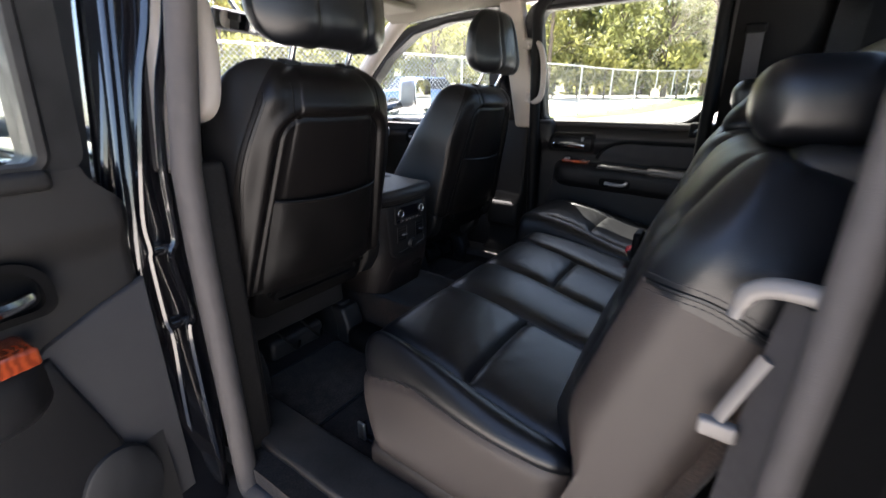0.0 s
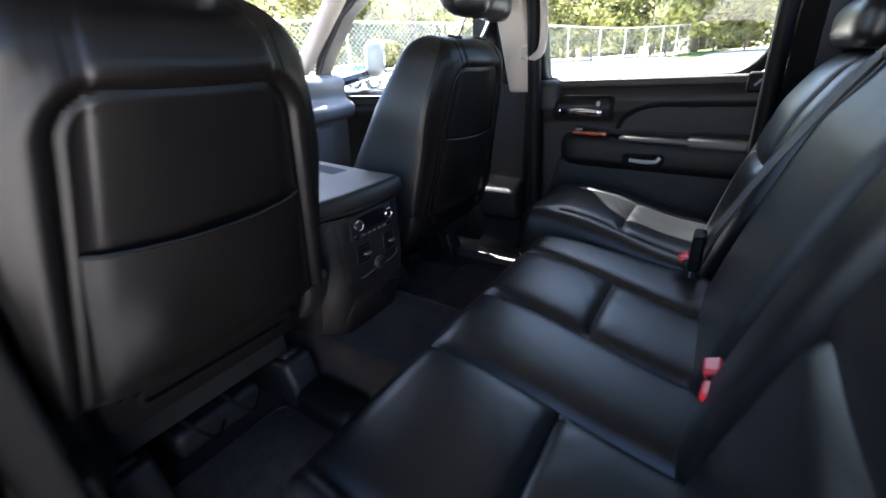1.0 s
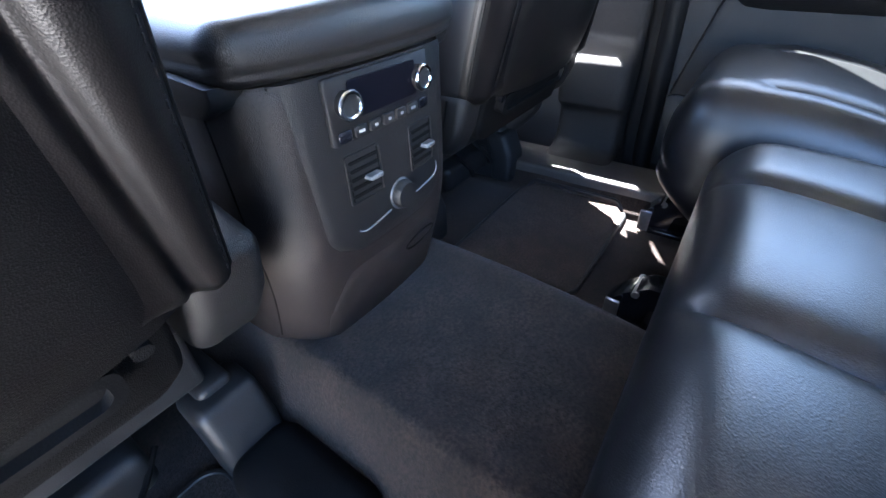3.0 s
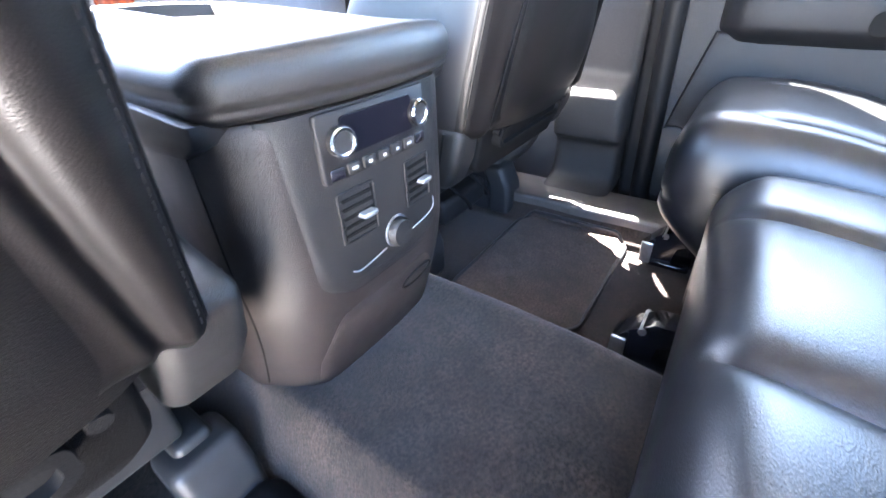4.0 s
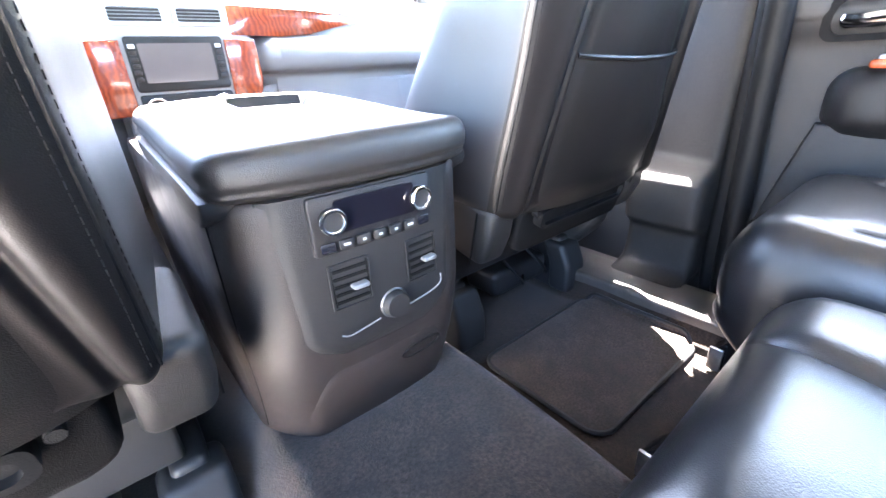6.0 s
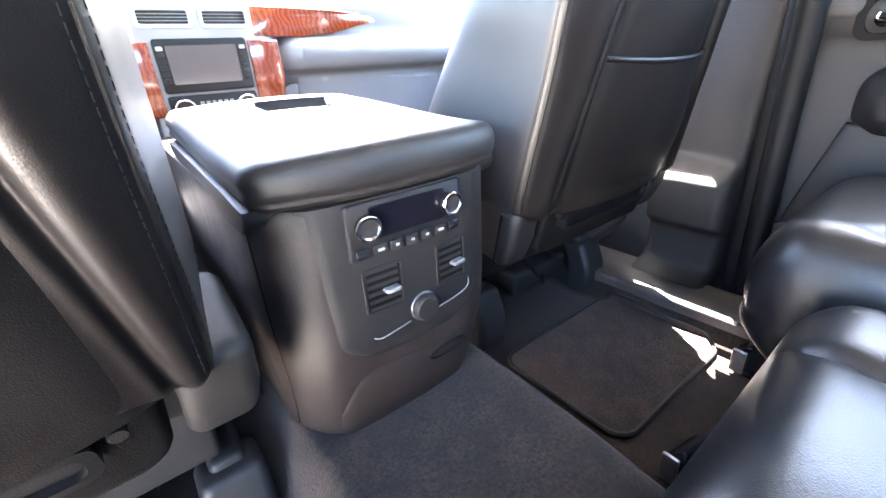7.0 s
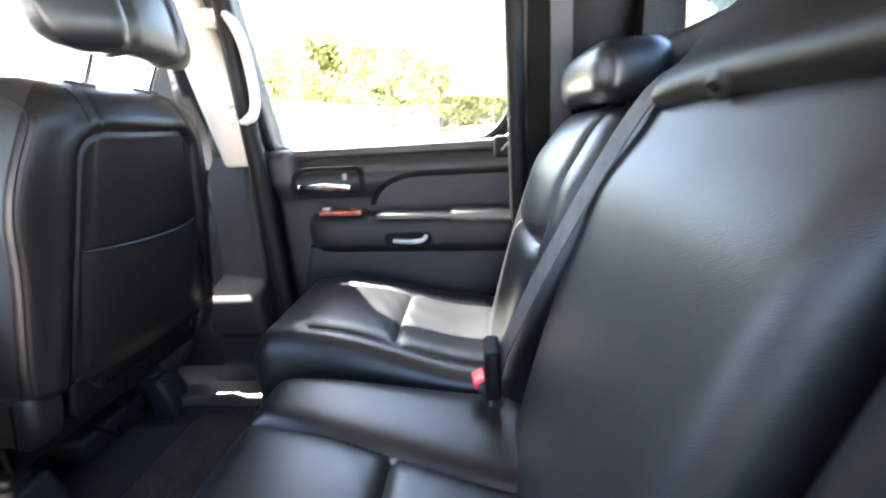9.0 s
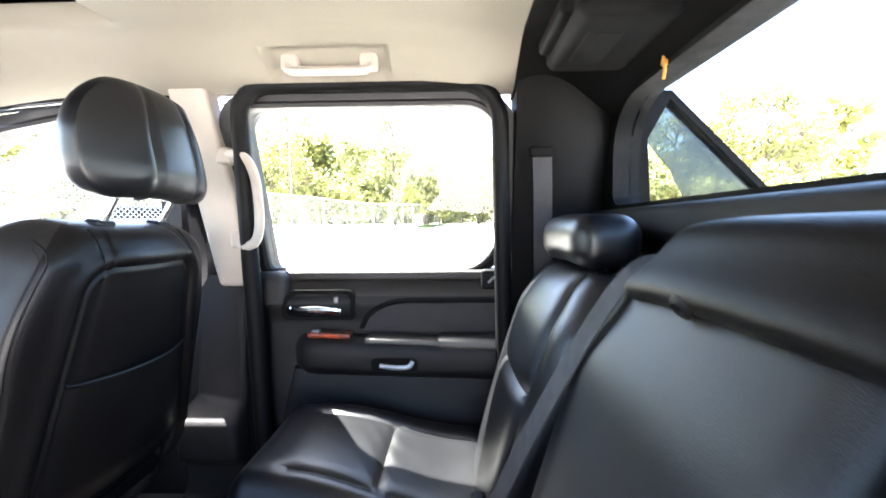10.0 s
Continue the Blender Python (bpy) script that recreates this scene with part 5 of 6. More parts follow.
    for sx in (-0.190 * side, 0.150 * side):
        r = mesh_object("seat_rail", *block((cx + sx - 0.020, yc - 0.17, 0.66), (cx + sx + 0.020, yc + 0.25, 0.80), 0.01), RUBBER, t, "black steel seat rail")
        mesh_object("rail_cover", *pillow((cx + sx, yc - 0.180, 0.728), (0.036, 0.030, 0.062), 0.014, 0.02, lambda p, n: p + np.outer(0.02 * ss(0.0, 0.06, p[:, 2]), (0, 1, 0)), 4), RUBBER, r, "black plastic rail cover")
    mesh_object("seat_frame_bar", *tube([(cx - 0.2, yc - 0.08, 0.84), (cx + 0.2, yc - 0.08, 0.84)], 0.014, 8), RUBBER, t, "black cross bar")
    # added sheet that blocks light, so the space under the seat stays dark
    mesh_object("seat_skirt", *block((cx - 0.19, yc - 0.16, 0.80), (cx + 0.19, yc - 0.14, 0.93), 0.008), RUBBER, t, "dark skirt under the seat")
    mesh_object("seat_motor", *pillow((cx + 0.02, yc - 0.10, 0.735), (0.09, 0.05, 0.030), 0.015, 0.04), RUBBER, t, "dark seat motor")
    for a in (-0.05, 0.03):
        cab = smooth_line([(cx + a, yc - 0.15, 0.80), (cx + a + 0.02, yc - 0.185, 0.76), (cx + a + 0.05, yc - 0.17, 0.73), (cx + a + 0.09, yc - 0.13, 0.74)], 6)
        mesh_object("wiring_loop", *tube(cab, 0.0035, 8), SEAM, t, "black wiring loop under the seat")
    if side < 0:
        mesh_object("floor_duct", *pillow((cx + 0.19, 0.575, 0.695), (0.045, 0.085, 0.038), 0.028, 0.03), SEAL, t, "black plastic floor duct behind the seat")
    mesh_object("seat_lever", *pillow((cx + side * 0.252, yc + 0.05, 0.87), (0.010, 0.10, 0.02), 0.009, 0.05), DULL, t, "black seat switch panel")
    return t


front_seat(-0.410, 0.500, 16.0, "black leather driver seat, reclined, with stitched back and map pocket", 0.0, -0.012, -1, 0.010, -0.025, 0.197, 0.227, 0.004)
front_seat(0.455, 0.596, 12.0, "black leather front passenger seat with stitched back and map pocket", 0.018, -0.030, 1, -0.010, 0.0, 0.180)


# ---- centre console ----
def console():
    t = thing("centre_console", (0, 0.80, 0.70), "black plastic centre console with rear climate panel and padded lid", "centre console")

    def rear(z):
        return 0.607 + 0.050 * float(ss(0.95, 0.70, z)) ** 1.3

    def corner(u, half, r):
        a = max(0.0, abs(u) - (half - r))
        return r - math.sqrt(max(r * r - a * a, 0.0))
    half_w, rad = 0.144, 0.062

    def section(z):
        """The outline of the body at one height."""
        w = half_w * (1 - 0.05 * float(ss(0.98, 0.70, z)) + 0.02 * float(ss(0.86, 0.98, z)))
        y0, loop = rear(z), []
        for u in np.linspace(0, w - rad, 9, endpoint=False):
            loop.append((u, y0 + 0.010 * (u / 0.09) ** 2 * 0.5))
        for a in np.linspace(0, math.pi / 2, 13):
            loop.append((w - rad + rad * math.sin(a), y0 + 0.004 + 1.25 * rad * (1 - math.cos(a))))
        for y in (0.72, 0.76, 0.82, 0.9, 1.0, 1.12, 1.26):
            loop.append((w + 0.004 * math.sin((y - 0.7) * 5), y + 0.02))
        loop += [(w * 0.8, 1.30), (w * 0.4, 1.30)]
        right = [(x, y, z) for x, y in loop]
        return right + [(0.0, 1.30, z)] + [(-x, y, z) for x, y, _ in right[:0:-1]]
    zs = list(np.linspace(0.66, 1.082, 44)) + [1.088, 1.090]
    rows = [section(z) for z in zs]
    rows[-2] = [(x * 0.985, 0.9 + (y - 0.9) * 0.988, z) for x, y, z in rows[-2]]
    rows[-1] = [(x * 0.95, 0.9 + (y - 0.9) * 0.96, z) for x, y, z in rows[-1]]
    mesh_object("body", *loft(rows), PLASTIC_SOFT, t, "grained charcoal plastic body")

    def face(u, v, d):
        return (u, rear(v) + 0.005 * (min(abs(u), 0.09) / 0.09) ** 2 + (1.25 * corner(u, half_w, rad) if abs(u) > half_w - rad else 0.0) - d, v)
    # the smooth panel that carries the controls narrows downwards to a rounded foot
    def skin(a, c):
        v = 0.907 + 0.181 * c
        w = 0.108 * (0.86 + 0.14 * c) * (1 - 0.42 * max(0.0, 1 - c / 0.2) ** 2.2)
        u = w * (2 * a - 1)
        e = min(1.0, (1 - abs(2 * a - 1)) * 14, c * 14)
        return face(u, v, 0.0002 + 0.0028 * e)
    mesh_object("rear_panel", *sheet(26, 24, skin, (0, 0.004, 0)), PLASTIC, t, "satin black control panel")
    edge_line = [skin(0.0, c) for c in np.linspace(1, 0, 20)] + [skin(a, 0.0) for a in np.linspace(0.05, 0.95, 18)] + [skin(1.0, c) for c in np.linspace(0, 1, 20)]
    mesh_object("panel_joint", *tube([(x, y + 0.001, z) for x, y, z in edge_line], 0.0011, 6), SEAM, t, "fine dark joint")
    for sx in (-1, 1):
        line = [(sx * (half_w - 0.012 + 0.006 * float(ss(0.9, 1.05, z))), rear(z) + 0.052, z) for z in np.linspace(0.80, 1.08, 20)]
        body_side = [(sx * 0.3, p[1], p[2]) for p in line]
        side_hits = on_surface(t.children[0], body_side, (-sx, 0, 0))
        mesh_object("side_joint", *tube(side_hits, 0.0009, 6), SEAM, t, "fine dark joint")
    # climate unit
    unit = rounded(-0.070, 1.028, 0.069, 1.086, 0.004, 3)
    cu = mesh_object("climate_unit", *slab(unit, face, 0.0, 0.0075, 0.002), DOOR, t, "black rear climate and radio unit")
    disp = rounded(-0.045, 1.048, 0.045, 1.080, 0.003, 3)
    mesh_object("display", *slab(disp, face, 0.005, 0.0079), DISPLAY, cu, "glossy black display")
    for sx in (-0.050, 0.051):
        k = mesh_object("knob", *tube([face(sx, 1.062, 0.006), face(sx, 1.062, 0.014)], 0.0120, 24), PLASTIC, cu, "black round knob")
        rim = [face(sx + 0.0115 * math.cos(a), 1.062 + 0.0112 * math.sin(a), 0.0142) for a in np.linspace(0, 6.2832, 28, endpoint=False)]
        mesh_object("knob_ring", *tube(rim, 0.0021, 6, True), CHROME, k, "chrome ring")
    for i in range(7):
        u = -0.056 + i * 0.0187
        b = mesh_object("button", *slab(rounded(u - 0.0075, 1.0305, u + 0.0075, 1.0405, 0.002, 2), face, 0.005, 0.0083, 0.0005), GLOSSY_BLACK if i in (0, 6) else PLASTIC, cu, "small black button")
        if 0 < i < 6:
            w = 0.0020 if i in (2, 3, 4) else 0.0036
            mesh_object("button_mark", *slab(rounded(u - w, 1.0342, u + w, 1.0368, 0.0005, 1), face, 0.0080, 0.0087), MARK, b, "white mark", smooth=False)
    # vents
    for u0, u1 in ((-0.060, -0.014), (0.031, 0.075)):
        z0, z1 = 0.964, 1.016
        vent = mesh_object("air_vent", *ring(rounded(u0, z0, u1, z1, 0.003, 3), rounded(u0 + 0.002, z0 + 0.002, u1 - 0.002, z1 - 0.002, 0.002, 3), face, 0.0, 0.0050), PLASTIC, t, "black air vent")
        mesh_object("vent_depth", *slab(rounded(u0 + 0.003, z0 + 0.003, u1 - 0.003, z1 - 0.003, 0.002, 3), face, 0.0005, 0.0030), SEAM, vent, "dark vent opening")
        for i in range(5):
            z = z0 + 0.0085 + i * 0.0088
            mesh_object("slat", *slab(rounded(u0 + 0.004, z - 0.0015, u1 - 0.004, z + 0.0015, 0.001, 1), face, 0.0030, 0.0046), DULL, vent)
        mid = (u0 + u1) / 2
        mesh_object("vent_tab", *slab(rounded(mid - 0.002, 0.9855, mid + 0.016, 0.9905, 0.002, 2), face, 0.003, 0.013, 0.002), DIM_SILVER, vent, "silver vent tab")
    cap = mesh_object("outlet_cap", *tube([face(0.010, 0.948, 0.0), face(0.010, 0.948, 0.010), face(0.010, 0.948, 0.0135)], [0.0158, 0.0158, 0.0138], 28), PLASTIC, t, "round black outlet cap")
    mesh_object("cap_rim", *tube([face(0.010 + 0.0168 * math.cos(a), 0.948 + 0.0168 * math.sin(a), 0.0035) for a in np.linspace(0, 6.2832, 28, endpoint=False)], 0.0013, 6, True), DARK_EDGE, cap, "thin grey rim")
    lines = [[face(-0.056, 0.934, 0.004), face(-0.048, 0.931, 0.005), face(-0.030, 0.934, 0.0055), face(-0.010, 0.937, 0.005)],
             [face(0.030, 0.938, 0.005), face(0.055, 0.941, 0.0055), face(0.071, 0.944, 0.0055), face(0.079, 0.949, 0.005), face(0.080, 0.958, 0.004)]]
    for pts in lines:
        mesh_object("trim_line", *tube(smooth_line(pts, 5), 0.0009, 6), DIM_SILVER, t, "thin silver trim line")

    # kick panel with its curved upper edge
    def kick(a, c):
        u = 0.098 * (2 * a - 1)
        top = 0.888 - 0.055 * max(0.0, abs(2 * a - 1) - 0.62) ** 2 / 0.144
        v = 0.735 + (top - 0.735) * c
        e = min(1.0, (1 - abs(2 * a - 1)) * 12, (1 - c) * 14)
        return face(u, v, -0.0006 + 0.0032 * e)
    mesh_object("kick_panel", *sheet(26, 18, kick, (0, 0.004, 0)), PLASTIC_SOFT, t, "lower kick panel")
    scoop = [face(0.050 + 0.030 * math.cos(a), 0.862 + 0.0095 * math.sin(a), 0.0028) for a in np.linspace(0, 6.2832, 24, endpoint=False)]
    mesh_object("side_scoop", *tube(scoop, 0.0014, 6, True), DULL, t, "shallow oval finger scoop")

    # lid: a padded top on a deeper moulded shell
    def lid(p, n):
        q = p.copy()
        q[:, 2] += 0.020 * ss(-0.20, 0.22, p[:, 1]) + 0.006 * np.cos(np.clip(p[:, 0] / 0.15, -1, 1) * 1.57) * np.clip(n[:, 2], 0, 1)
        rec = ss(0.066, 0.060, np.abs(p[:, 0] - 0.028)) * ss(-0.062, -0.056, p[:, 1]) * ss(0.150, 0.144, p[:, 1])
        q[:, 2] -= 0.016 * rec * np.clip(n[:, 2], 0, 1)
        q[:, 1] += 0.030 * np.abs(p[:, 0] / 0.146) ** 2.6 * ss(0.0, -0.2, p[:, 1])
        rear_edge = np.clip(-n[:, 1], 0, 1)
        q[:, 1] += 0.0035 * bell(p[:, 2] + 0.011, 0.0035) * rear_edge
        for g in (1, -1):
            q[:, 0] -= g * 0.0035 * bell(p[:, 2] + 0.004, 0.003) * np.clip(g * n[:, 0], 0, 1)
        return q
    top = mesh_object("lid", *pillow((0.0, 0.815, 1.112), (0.145, 0.226, 0.022), 0.019, 0.007, lid, 6), LID, t, "padded black leather lid")
    prof = [(0.630, 1.094), (0.630, 1.086), (0.634, 1.078), (0.650, 1.069), (0.70, 1.066), (0.80, 1.070), (0.92, 1.080), (1.03, 1.098), (1.03, 1.112), (0.70, 1.100)]
    for sx in (-1, 1):
        mesh_object("lid_shell", *slab(prof, lambda u, v, d, sx=sx: (sx * (0.146 + d), u, v), -0.030, 0.0015, 0.004), PLASTIC, top, "moulded lid shell")
    mesh_object("cup_bin", *block((-0.11, 1.10, 1.02), (0.11, 1.27, 1.045), 0.01), PLASTIC, t, "black cup holder tray")


console()


# ---- dashboard ----
def dashboard():
    t = thing("dashboard", (0, 1.45, 1.0), "dark dashboard with red wood trim, vents and a screen", "dashboard")
    prof = [(1.86, 1.335), (1.62, 1.365), (1.47, 1.375), (1.405, 1.362), (1.385, 1.335), (1.388, 1.285), (1.375, 1.268), (1.345, 1.250), (1.338, 1.225), (1.355, 1.197), (1.395, 1.185), (1.400, 1.15), (1.410, 1.02), (1.43, 0.95), (1.52, 0.88), (1.86, 0.85)]
    line = [q[:2] for q in [tuple(v) for v in smooth_line([(a, b, 0) for a, b in prof], 4)]]
    n = len(line)
    verts, faces, m = [], [], 48
    for i in range(m + 1):
        x = -0.80 + 1.60 * i / m
        side = 0.05 * float(ss(0.55, 0.80, abs(x)))
        for y, z in line:
            verts.append((x, y + side - 0.02 * (1 - float(ss(0.1, 0.7, abs(x)))) + 0.07 * float(ss(0.20, 0.13, abs(x))), z))
    for i in range(m):
        for k in range(n - 1):
            faces.append((i * n + k, i * n + k + 1, (i + 1) * n + k + 1, (i + 1) * n + k))
        faces.append((i * n, (i + 1) * n, (i + 1) * n + n - 1, i * n + n - 1))
    faces += [tuple(range(n)), tuple(m * n + k for k in range(n))[::-1]]
    mesh_object("pad", verts, faces, DASH, t, "soft black dashboard pad, greyed to paint in sun and glare")
    P = lambda u, v, d: (u, 1.366 - d + 0.045 * float(ss(0.2, 0.62, u)) + 0.0 * v, v)
    wood = [(0.10, 1.272), (0.22, 1.268), (0.30, 1.274), (0.38, 1.292), (0.46, 1.306), (0.44, 1.318), (0.30, 1.328), (0.10, 1.332)]
    mesh_object("wood_strip", *slab(wood, P, -0.03, 0.014, 0.003), WOOD, t, "red burl wood strip")
    S = lambda u, v, d: (u, 1.352 - d + 0.10 * (v - 1.25) * -0.3, v)
    st = mesh_object("centre_panel", *slab(rounded(-0.125, 0.94, 0.105, 1.345, 0.02, 4), S, -0.06, 0.012, 0.006), SILVER_GREY, t, "silver-grey centre stack")
    mesh_object("stack_wood", *slab([(0.085, 1.12), (0.14, 1.12), (0.155, 1.18), (0.150, 1.262), (0.085, 1.262)], S, -0.03, 0.018, 0.004), WOOD, st, "red burl wood side")
    mesh_object("stack_wood", *slab([(-0.105, 1.12), (-0.16, 1.12), (-0.175, 1.18), (-0.170, 1.262), (-0.105, 1.262)], S, -0.03, 0.018, 0.004), WOOD, st, "red burl wood side")
    rad = mesh_object("radio", *slab(rounded(-0.098, 1.165, 0.080, 1.268, 0.006, 3), S, 0.0, 0.020, 0.003), PLASTIC, st, "black radio unit")
    mesh_object("screen", *slab(rounded(-0.078, 1.182, 0.056, 1.255, 0.003, 2), S, 0.01, 0.0225), SCREEN, rad, "dim brownish screen", False)
    for u in (-0.088, 0.069):
        for i in range(6):
            mesh_object("radio_button", *slab(rounded(u - 0.006, 1.186 + i * 0.012, u + 0.006, 1.194 + i * 0.012, 0.002, 2), S, 0.016, 0.0235, 0.001), SILVER if i == 5 else PLASTIC_SOFT, rad)
    cl = mesh_object("climate_panel", *slab(rounded(-0.098, 1.105, 0.080, 1.160, 0.006, 3), S, 0.0, 0.018, 0.003), PLASTIC, st, "black climate panel")
    for u in (-0.072, 0.054):
        k = mesh_object("dial", *tube([S(u, 1.132, 0.014), S(u, 1.132, 0.034)], 0.020, 20), PLASTIC, cl, "black dial")
        mesh_object("dial_ring", *tube([S(u + 0.020 * math.cos(a), 1.132 + 0.020 * math.sin(a), 0.034) for a in np.linspace(0, 6.2832, 24, endpoint=False)], 0.002, 6, True), CHROME, k, "chrome ring")
    for i in range(6):
        mesh_object("panel_mark", *slab(rounded(-0.040 + i * 0.012, 1.140, -0.032 + i * 0.012, 1.146, 0.001, 1), S, 0.016, 0.0188), MARK, cl, "white mark", False)
    for u0, u1, z0, z1, Q in ((-0.115, -0.015, 1.287, 1.325, S), (0.0, 0.095, 1.287, 1.325, S), (0.505, 0.600, 1.278, 1.322, P), (-0.62, -0.53, 1.278, 1.322, lambda u, v, d: P(-u, v, d)[:0] + (u,) + P(-u, v, d)[1:])):
        v = mesh_object("dash_vent", *ring(rounded(u0, z0, u1, z1, 0.008, 3), rounded(u0 + 0.006, z0 + 0.006, u1 - 0.006, z1 - 0.006, 0.005, 3), Q, -0.01, 0.018), SILVER, t, "vent with silver surround")
        mesh_object("vent_depth", *slab(rounded(u0 + 0.006, z0 + 0.006, u1 - 0.006, z1 - 0.006, 0.005, 3), Q, -0.02, 0.006), SEAM, v)
        for i in range(4):
            z = z0 + 0.010 + i * (z1 - z0 - 0.02) / 3
            mesh_object("slat", *slab(rounded(u0 + 0.006, z - 0.0018, u1 - 0.006, z + 0.0018, 0.001, 1), Q, 0.0, 0.015), PLASTIC_SOFT, v)
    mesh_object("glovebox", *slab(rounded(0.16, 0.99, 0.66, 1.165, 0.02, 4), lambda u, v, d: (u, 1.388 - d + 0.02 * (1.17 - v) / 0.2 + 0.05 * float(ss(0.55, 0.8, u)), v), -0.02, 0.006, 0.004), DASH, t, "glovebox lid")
    mesh_object("gauge_hood", *pillow((-0.42, 1.40, 1.375), (0.20, 0.09, 0.05), 0.04, 0.05), PLASTIC, t, "gauge hood")


dashboard()


def steering_wheel():
    c = Vector((-0.42, 1.17, 1.22))
    t = thing("steering_wheel", c, "dark leather steering wheel", "steering wheel")
    m = Matrix.Translation(c) @ Matrix.Rotation(radians(62), 4, 'X')
    rim = [(0.19 * math.cos(a), 0.19 * math.sin(a), 0) for a in np.linspace(0, 6.2832, 40, endpoint=False)]
    mesh_object("rim", *tube(rim, 0.015, 10, True), LEATHER, t, warp=m)
    mesh_object("hub", *pillow((0, 0, -0.02), (0.075, 0.06, 0.025), 0.02, 0.04), PLASTIC, t, warp=m)
    for a in (0, 180, 250, 290):
        d = (math.cos(radians(a)), math.sin(radians(a)))
        mesh_object("spoke", *tube([(0.05 * d[0], 0.05 * d[1], -0.02), (0.18 * d[0], 0.18 * d[1], 0)], [0.02, 0.012], 8, flat=0.6), SILVER, t, "silver spoke", warp=m)
    mesh_object("column", *tube([(-0.42, 1.20, 1.205), (-0.42, 1.42, 1.10)], 0.05, 12), PLASTIC, t, "black steering column")
    mesh_object("stalk", *tube([(-0.46, 1.23, 1.23), (-0.60, 1.22, 1.26)], 0.008, 8), PLASTIC, t)


steering_wheel()


def windscreen():
    w = thing("window_front", (0, 1.5, 1.36), "large sloping windscreen", "window", "", "structure")

    def pt(u, v):
        x = (-0.74 + 1.48 * u) * (1 - 0.08 * v)
        bow = 0.10 * (1 - (2 * u - 1) ** 2)
        return (x, 1.72 - 0.52 * v + bow * (1 - 0.6 * v), 1.33 + 0.47 * v)
    g = mesh_object("pane", *grid(16, 8, pt), CLEAR, w, "clear windscreen glass")
    g.visible_shadow = False
    structure("windscreen_header", *pillow((0, 1.215, 1.815), (0.70, 0.05, 0.03), 0.02, 0.1), HEADLINER, "cream windscreen header", "trim")
    structure("hood", *pillow((0, 2.55, 1.14), (0.88, 0.80, 0.12), 0.10, 0.2), PAINT, "black painted hood", "car body")
    structure("bulkhead", *block((-0.90, 1.66, 0.45), (0.90, 1.80, 1.26), 0.02), PAINT, "black painted bulkhead and front wings", "car body")
    structure("underbody", *block((-0.92, -2.0, 0.42), (0.92, 1.80, 0.58), 0.03), PAINT, "black underbody", "car body")


windscreen()


def mirrors():
    t = thing("rear_view_mirror", (-0.055, 1.30, 1.66), "black rear-view mirror hanging from the windscreen", "mirror")
    m = pose(-0.055, 1.30, 1.655, 8, 0, 12)
    mesh_object("housing", *pillow((0, 0.01, 0), (0.12, 0.018, 0.034), 0.016, 0.03), PLASTIC, t, warp=m)
    mesh_object("mirror_face", *slab(rounded(-0.108, -0.026, 0.108, 0.026, 0.02, 5), lambda u, v, d: (u, -0.008 - d, v), 0, 0.003), MIRROR, t, "mirror glass", warp=m)
    mesh_object("stem", *tube([(-0.055, 1.31, 1.68), (-0.055, 1.36, 1.73)], 0.01, 8), PLASTIC, t)
    for s in (1, -1):
        d = thing("door_mirror", (0.98 * s, 1.48, 1.40), "chrome-capped door mirror outside the front door", "mirror", "door mirrors")
        w = pose((1.15 if s > 0 else 1.06) * s, 1.44 if s > 0 else 1.50, 1.43, 0, 0, 14 * s)
        mesh_object("housing", *pillow((0, 0.04, 0), (0.125, 0.06, 0.092), 0.05, 0.04), SILVER, d, "bright mirror cap", warp=w)
        mesh_object("mirror_face", *slab(rounded(-0.112, -0.08, 0.112, 0.08, 0.045, 6), lambda u, v, dd: (u, -0.018 - dd, v), 0, 0.006), MIRROR, d, "mirror glass", warp=w)
        mesh_object("arm", *tube([(0.86 * s, 1.52, 1.34), (1.05 * s, 1.50, 1.37)], 0.025, 8), PAINT, d, warp=w @ w.inverted())


mirrors()


# ---- belts, buckles, handles, mats ----
def grab(points, r, name, label, mat, at):
    t = thing(name, at, label, "grab handle", "beige grab handles")
    line = smooth_line(points, 7)
    mesh_object("grip", *tube(line, r, 10, flat=1.5), mat, t)
    for e in (points[0], points[-1]):
        mesh_object("foot", *pillow(e, (0.016, 0.02, 0.022), 0.010, 0.03), mat, t)
    return t


grab([(0.742, 0.535, 1.408), (0.708, 0.505, 1.396), (0.698, 0.474, 1.405), (0.696, 0.462, 1.45), (0.694, 0.466, 1.54), (0.694, 0.482, 1.592), (0.70, 0.51, 1.612), (0.722, 0.555, 1.614)], 0.0105, "grab_handle", "beige upright grab handle on the middle pillar", BEIGE, (0.74, 0.55, 1.4))
grab([(-0.672, 0.555, 1.372), (-0.645, 0.505, 1.385), (-0.627, 0.505, 1.44), (-0.617, 0.52, 1.54), (-0.625, 0.55, 1.60), (-0.66, 0.582, 1.618)], 0.011, "grab_handle", "beige upright grab handle on the middle pillar", BEIGE, (-0.70, 0.55, 1.4))
grab([(0.640, 0.352, 1.806), (0.632, 0.350, 1.790), (0.626, 0.338, 1.782), (0.624, 0.264, 1.781), (0.626, 0.190, 1.782), (0.632, 0.178, 1.790), (0.640, 0.176, 1.806)], 0.0105, "grab_handle", "beige grab handle in the headliner above the window", BEIGE, (0.63, 0.26, 1.79))


def belt(name, pts, across, label, width=0.043):
    t = thing(name, pts[0], label, "seat belt", "seat belts")
    mesh_object("webbing", *ribbon(smooth_line(pts, 6), across, width, 0.0022), BELT, t)
    return t


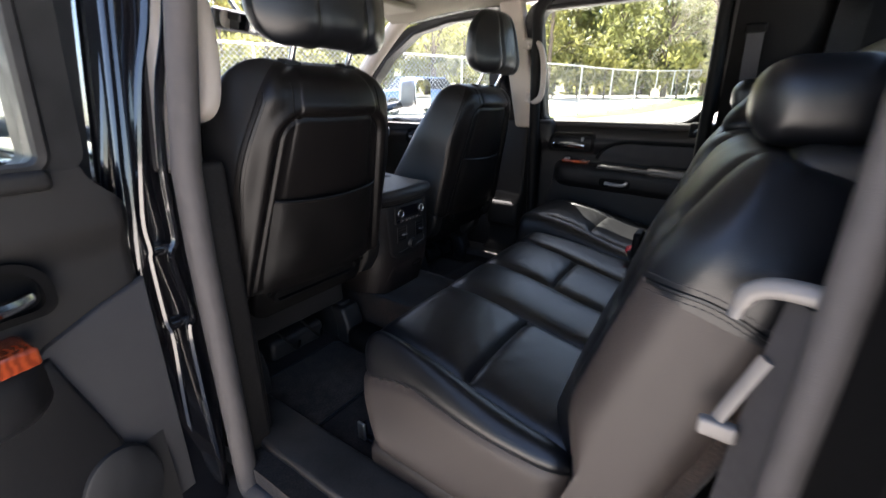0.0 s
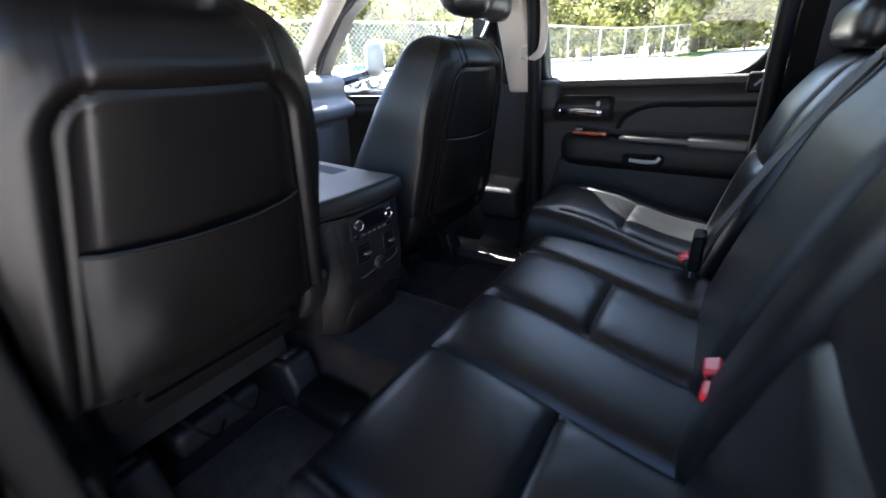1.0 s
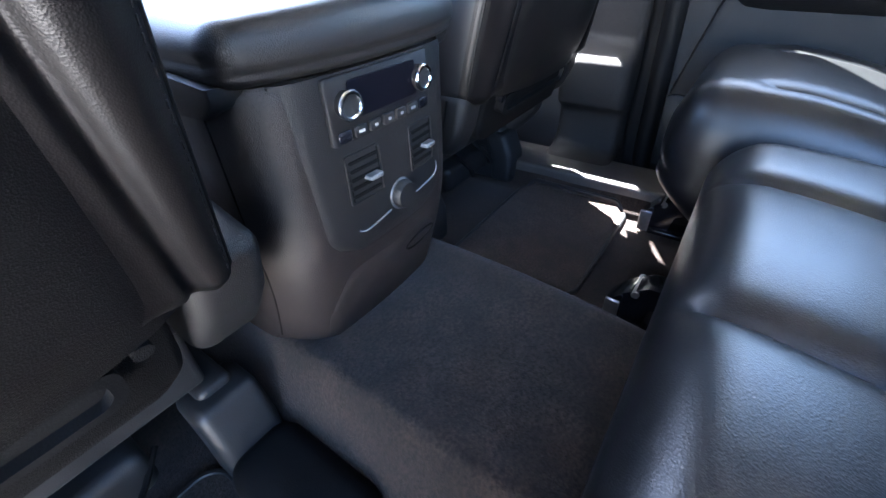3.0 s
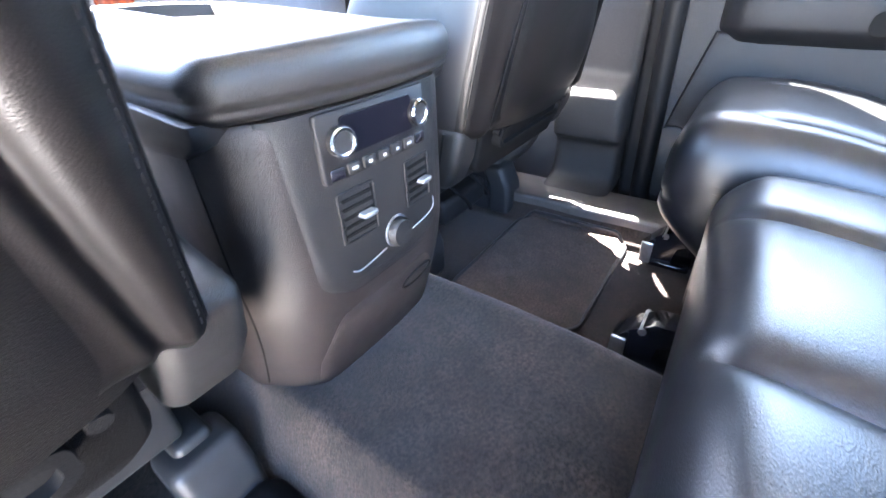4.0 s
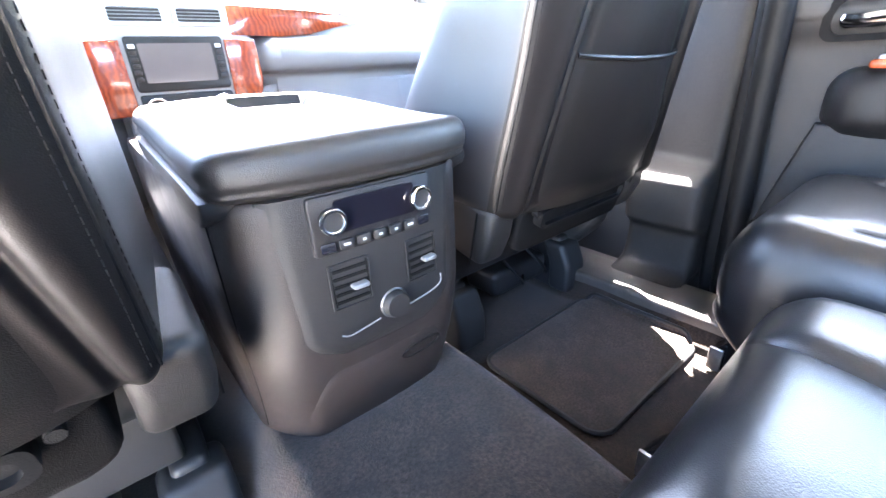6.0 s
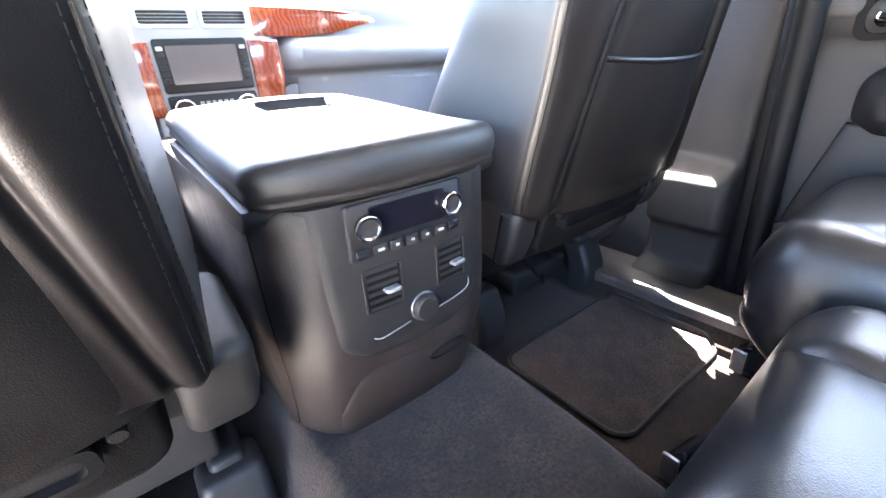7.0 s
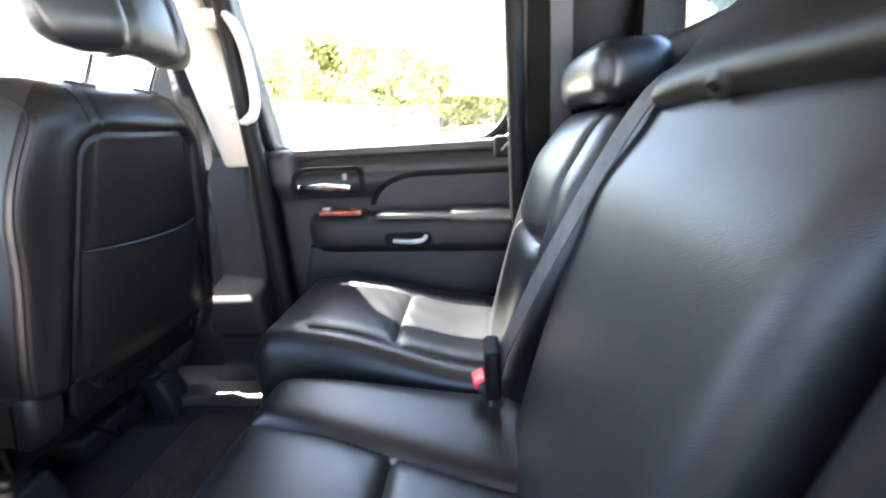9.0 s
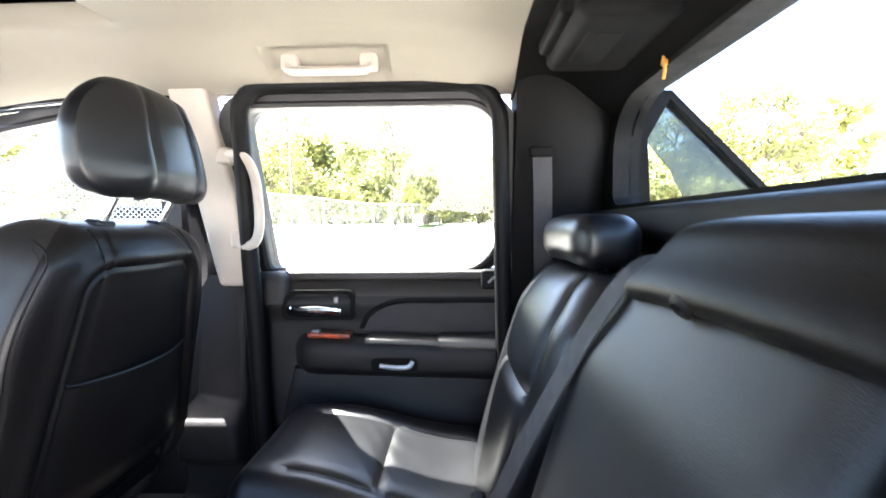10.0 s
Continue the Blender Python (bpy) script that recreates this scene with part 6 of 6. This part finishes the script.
b = belt("seat_belt", [(0.198, -0.335, 1.36), (0.203, -0.29, 1.395), (0.212, -0.222, 1.372), (0.245, -0.122, 1.18), (0.282, -0.045, 0.985)], (1, 0.1, 0), "grey shoulder belt lying down the rear backrest")
mesh_object("tongue_housing", *pillow((0.284, -0.045, 0.995), (0.032, 0.012, 0.040), 0.008, 0.03), SEAL, b, "black plastic belt tongue")
mesh_object("tongue_plate", *block((0.270, -0.043, 0.935), (0.300, -0.038, 0.965), 0.002), STEEL, b, "steel tongue plate")
b = belt("seat_belt", [(-0.655, -0.305, 1.262), (-0.65, -0.300, 1.20), (-0.645, -0.293, 1.0), (-0.64, -0.28, 0.75)], (0.9, 1, 0), "dark belt hanging beside the rear seat")
mesh_object("guide", *tube(smooth_line([(-0.643, -0.258, 1.240), (-0.641, -0.264, 1.262), (-0.648, -0.282, 1.273), (-0.660, -0.315, 1.274), (-0.68, -0.35, 1.270)], 6), [0.006] * 4 + [0.0085] * 21, 10, flat=0.7), PALE_PLASTIC, b, "pale grey plastic belt guide")
mesh_object("tongue_housing", *pillow((-0.640, -0.268, 1.130), (0.006, 0.015, 0.009), 0.004, 0.02), PALE_PLASTIC, b, "pale grey belt tongue")
mesh_object("tongue_plate", *tube([(-0.638, -0.262, 1.125), (-0.642, -0.286, 1.21)], 0.006, 6, flat=0.3), PALE_PLASTIC, b, "pale tongue strap")
b = belt("seat_belt", [(0.662, -0.212, 1.60), (0.668, -0.215, 1.52), (0.690, -0.22, 1.42), (0.70, -0.225, 1.20)], (0, 1, 0), "dark belt hanging on the rear quarter trim")
mesh_object("anchor", *pillow((0.664, -0.210, 1.605), (0.010, 0.028, 0.013), 0.008, 0.03), DULL, b, "black belt anchor")
b = belt("seat_belt", [(0.722, 0.700, 1.60), (0.735, 0.705, 1.45), (0.745, 0.71, 1.34), (0.785, 0.71, 1.27)], (0, 1, 0), "dark belt hanging on the middle pillar", 0.048)
mesh_object("anchor", *pillow((0.722, 0.698, 1.61), (0.012, 0.034, 0.022), 0.008, 0.03), PLASTIC, b, "black belt anchor")


def buckle(x, y, z, turn):
    t = thing("belt_buckle", (x, y, z), "black seat belt buckle with a red button", "belt buckle", "belt buckles")
    m = pose(x, y, z, -24, 0, turn)
    mesh_object("housing", *pillow((0, 0, 0), (0.021, 0.012, 0.034), 0.008, 0.03), PLASTIC, t, warp=m)
    mesh_object("button", *pillow((0, 0.003, 0.031), (0.017, 0.011, 0.0075), 0.004, 0.02), RED, t, "red press button", warp=m)


buckle(0.292, -0.040, 0.945, 8)
buckle(-0.122, -0.104, 0.968, 0)
buckle(-0.172, -0.104, 0.966, -6)


def floor_mat(x0, y0, x1, y1, label):
    t = thing("floor_mat", ((x0 + x1) / 2, (y0 + y1) / 2, FLOOR + 0.003), label, "floor mat", "floor mats")
    loop = rounded(x0, y0, x1, y1, (0.035, 0.03, 0.03, 0.03), 6)
    lift = lambda u, v, d: (u, v, floor_z(u, v) + 0.003 + d + 0.001 * noise.noise((u * 12, v * 12, 3)))
    mesh_object("carpet", *slab(loop, lift, 0.0, 0.008, 0.004), MAT_CARPET, t)
    mesh_object("binding", *tube([lift(u, v, 0.006) for u, v in loop], 0.0045, 6, True), RUBBER, t, "black bound edge")


floor_mat(0.255, 0.462, 0.594, 0.715, "dark carpet floor mat behind the passenger seat")
floor_mat(-0.612, 0.462, -0.255, 0.715, "dark carpet floor mat behind the driver seat")


def visor(s):
    t = thing("sun_visor", (0.42 * s, 1.13, 1.785), "cream sun visor folded up to the headliner", "sun visor", "sun visors")
    mesh_object("flap", *pillow((0.42 * s, 1.12, 1.772), (0.19, 0.085, 0.012), 0.010, 0.05), HEADLINER, t)
    mesh_object("rod", *tube([(0.24 * s, 1.20, 1.775), (0.62 * s, 1.20, 1.775)], 0.006, 8), BEIGE, t)


visor(1)
visor(-1)
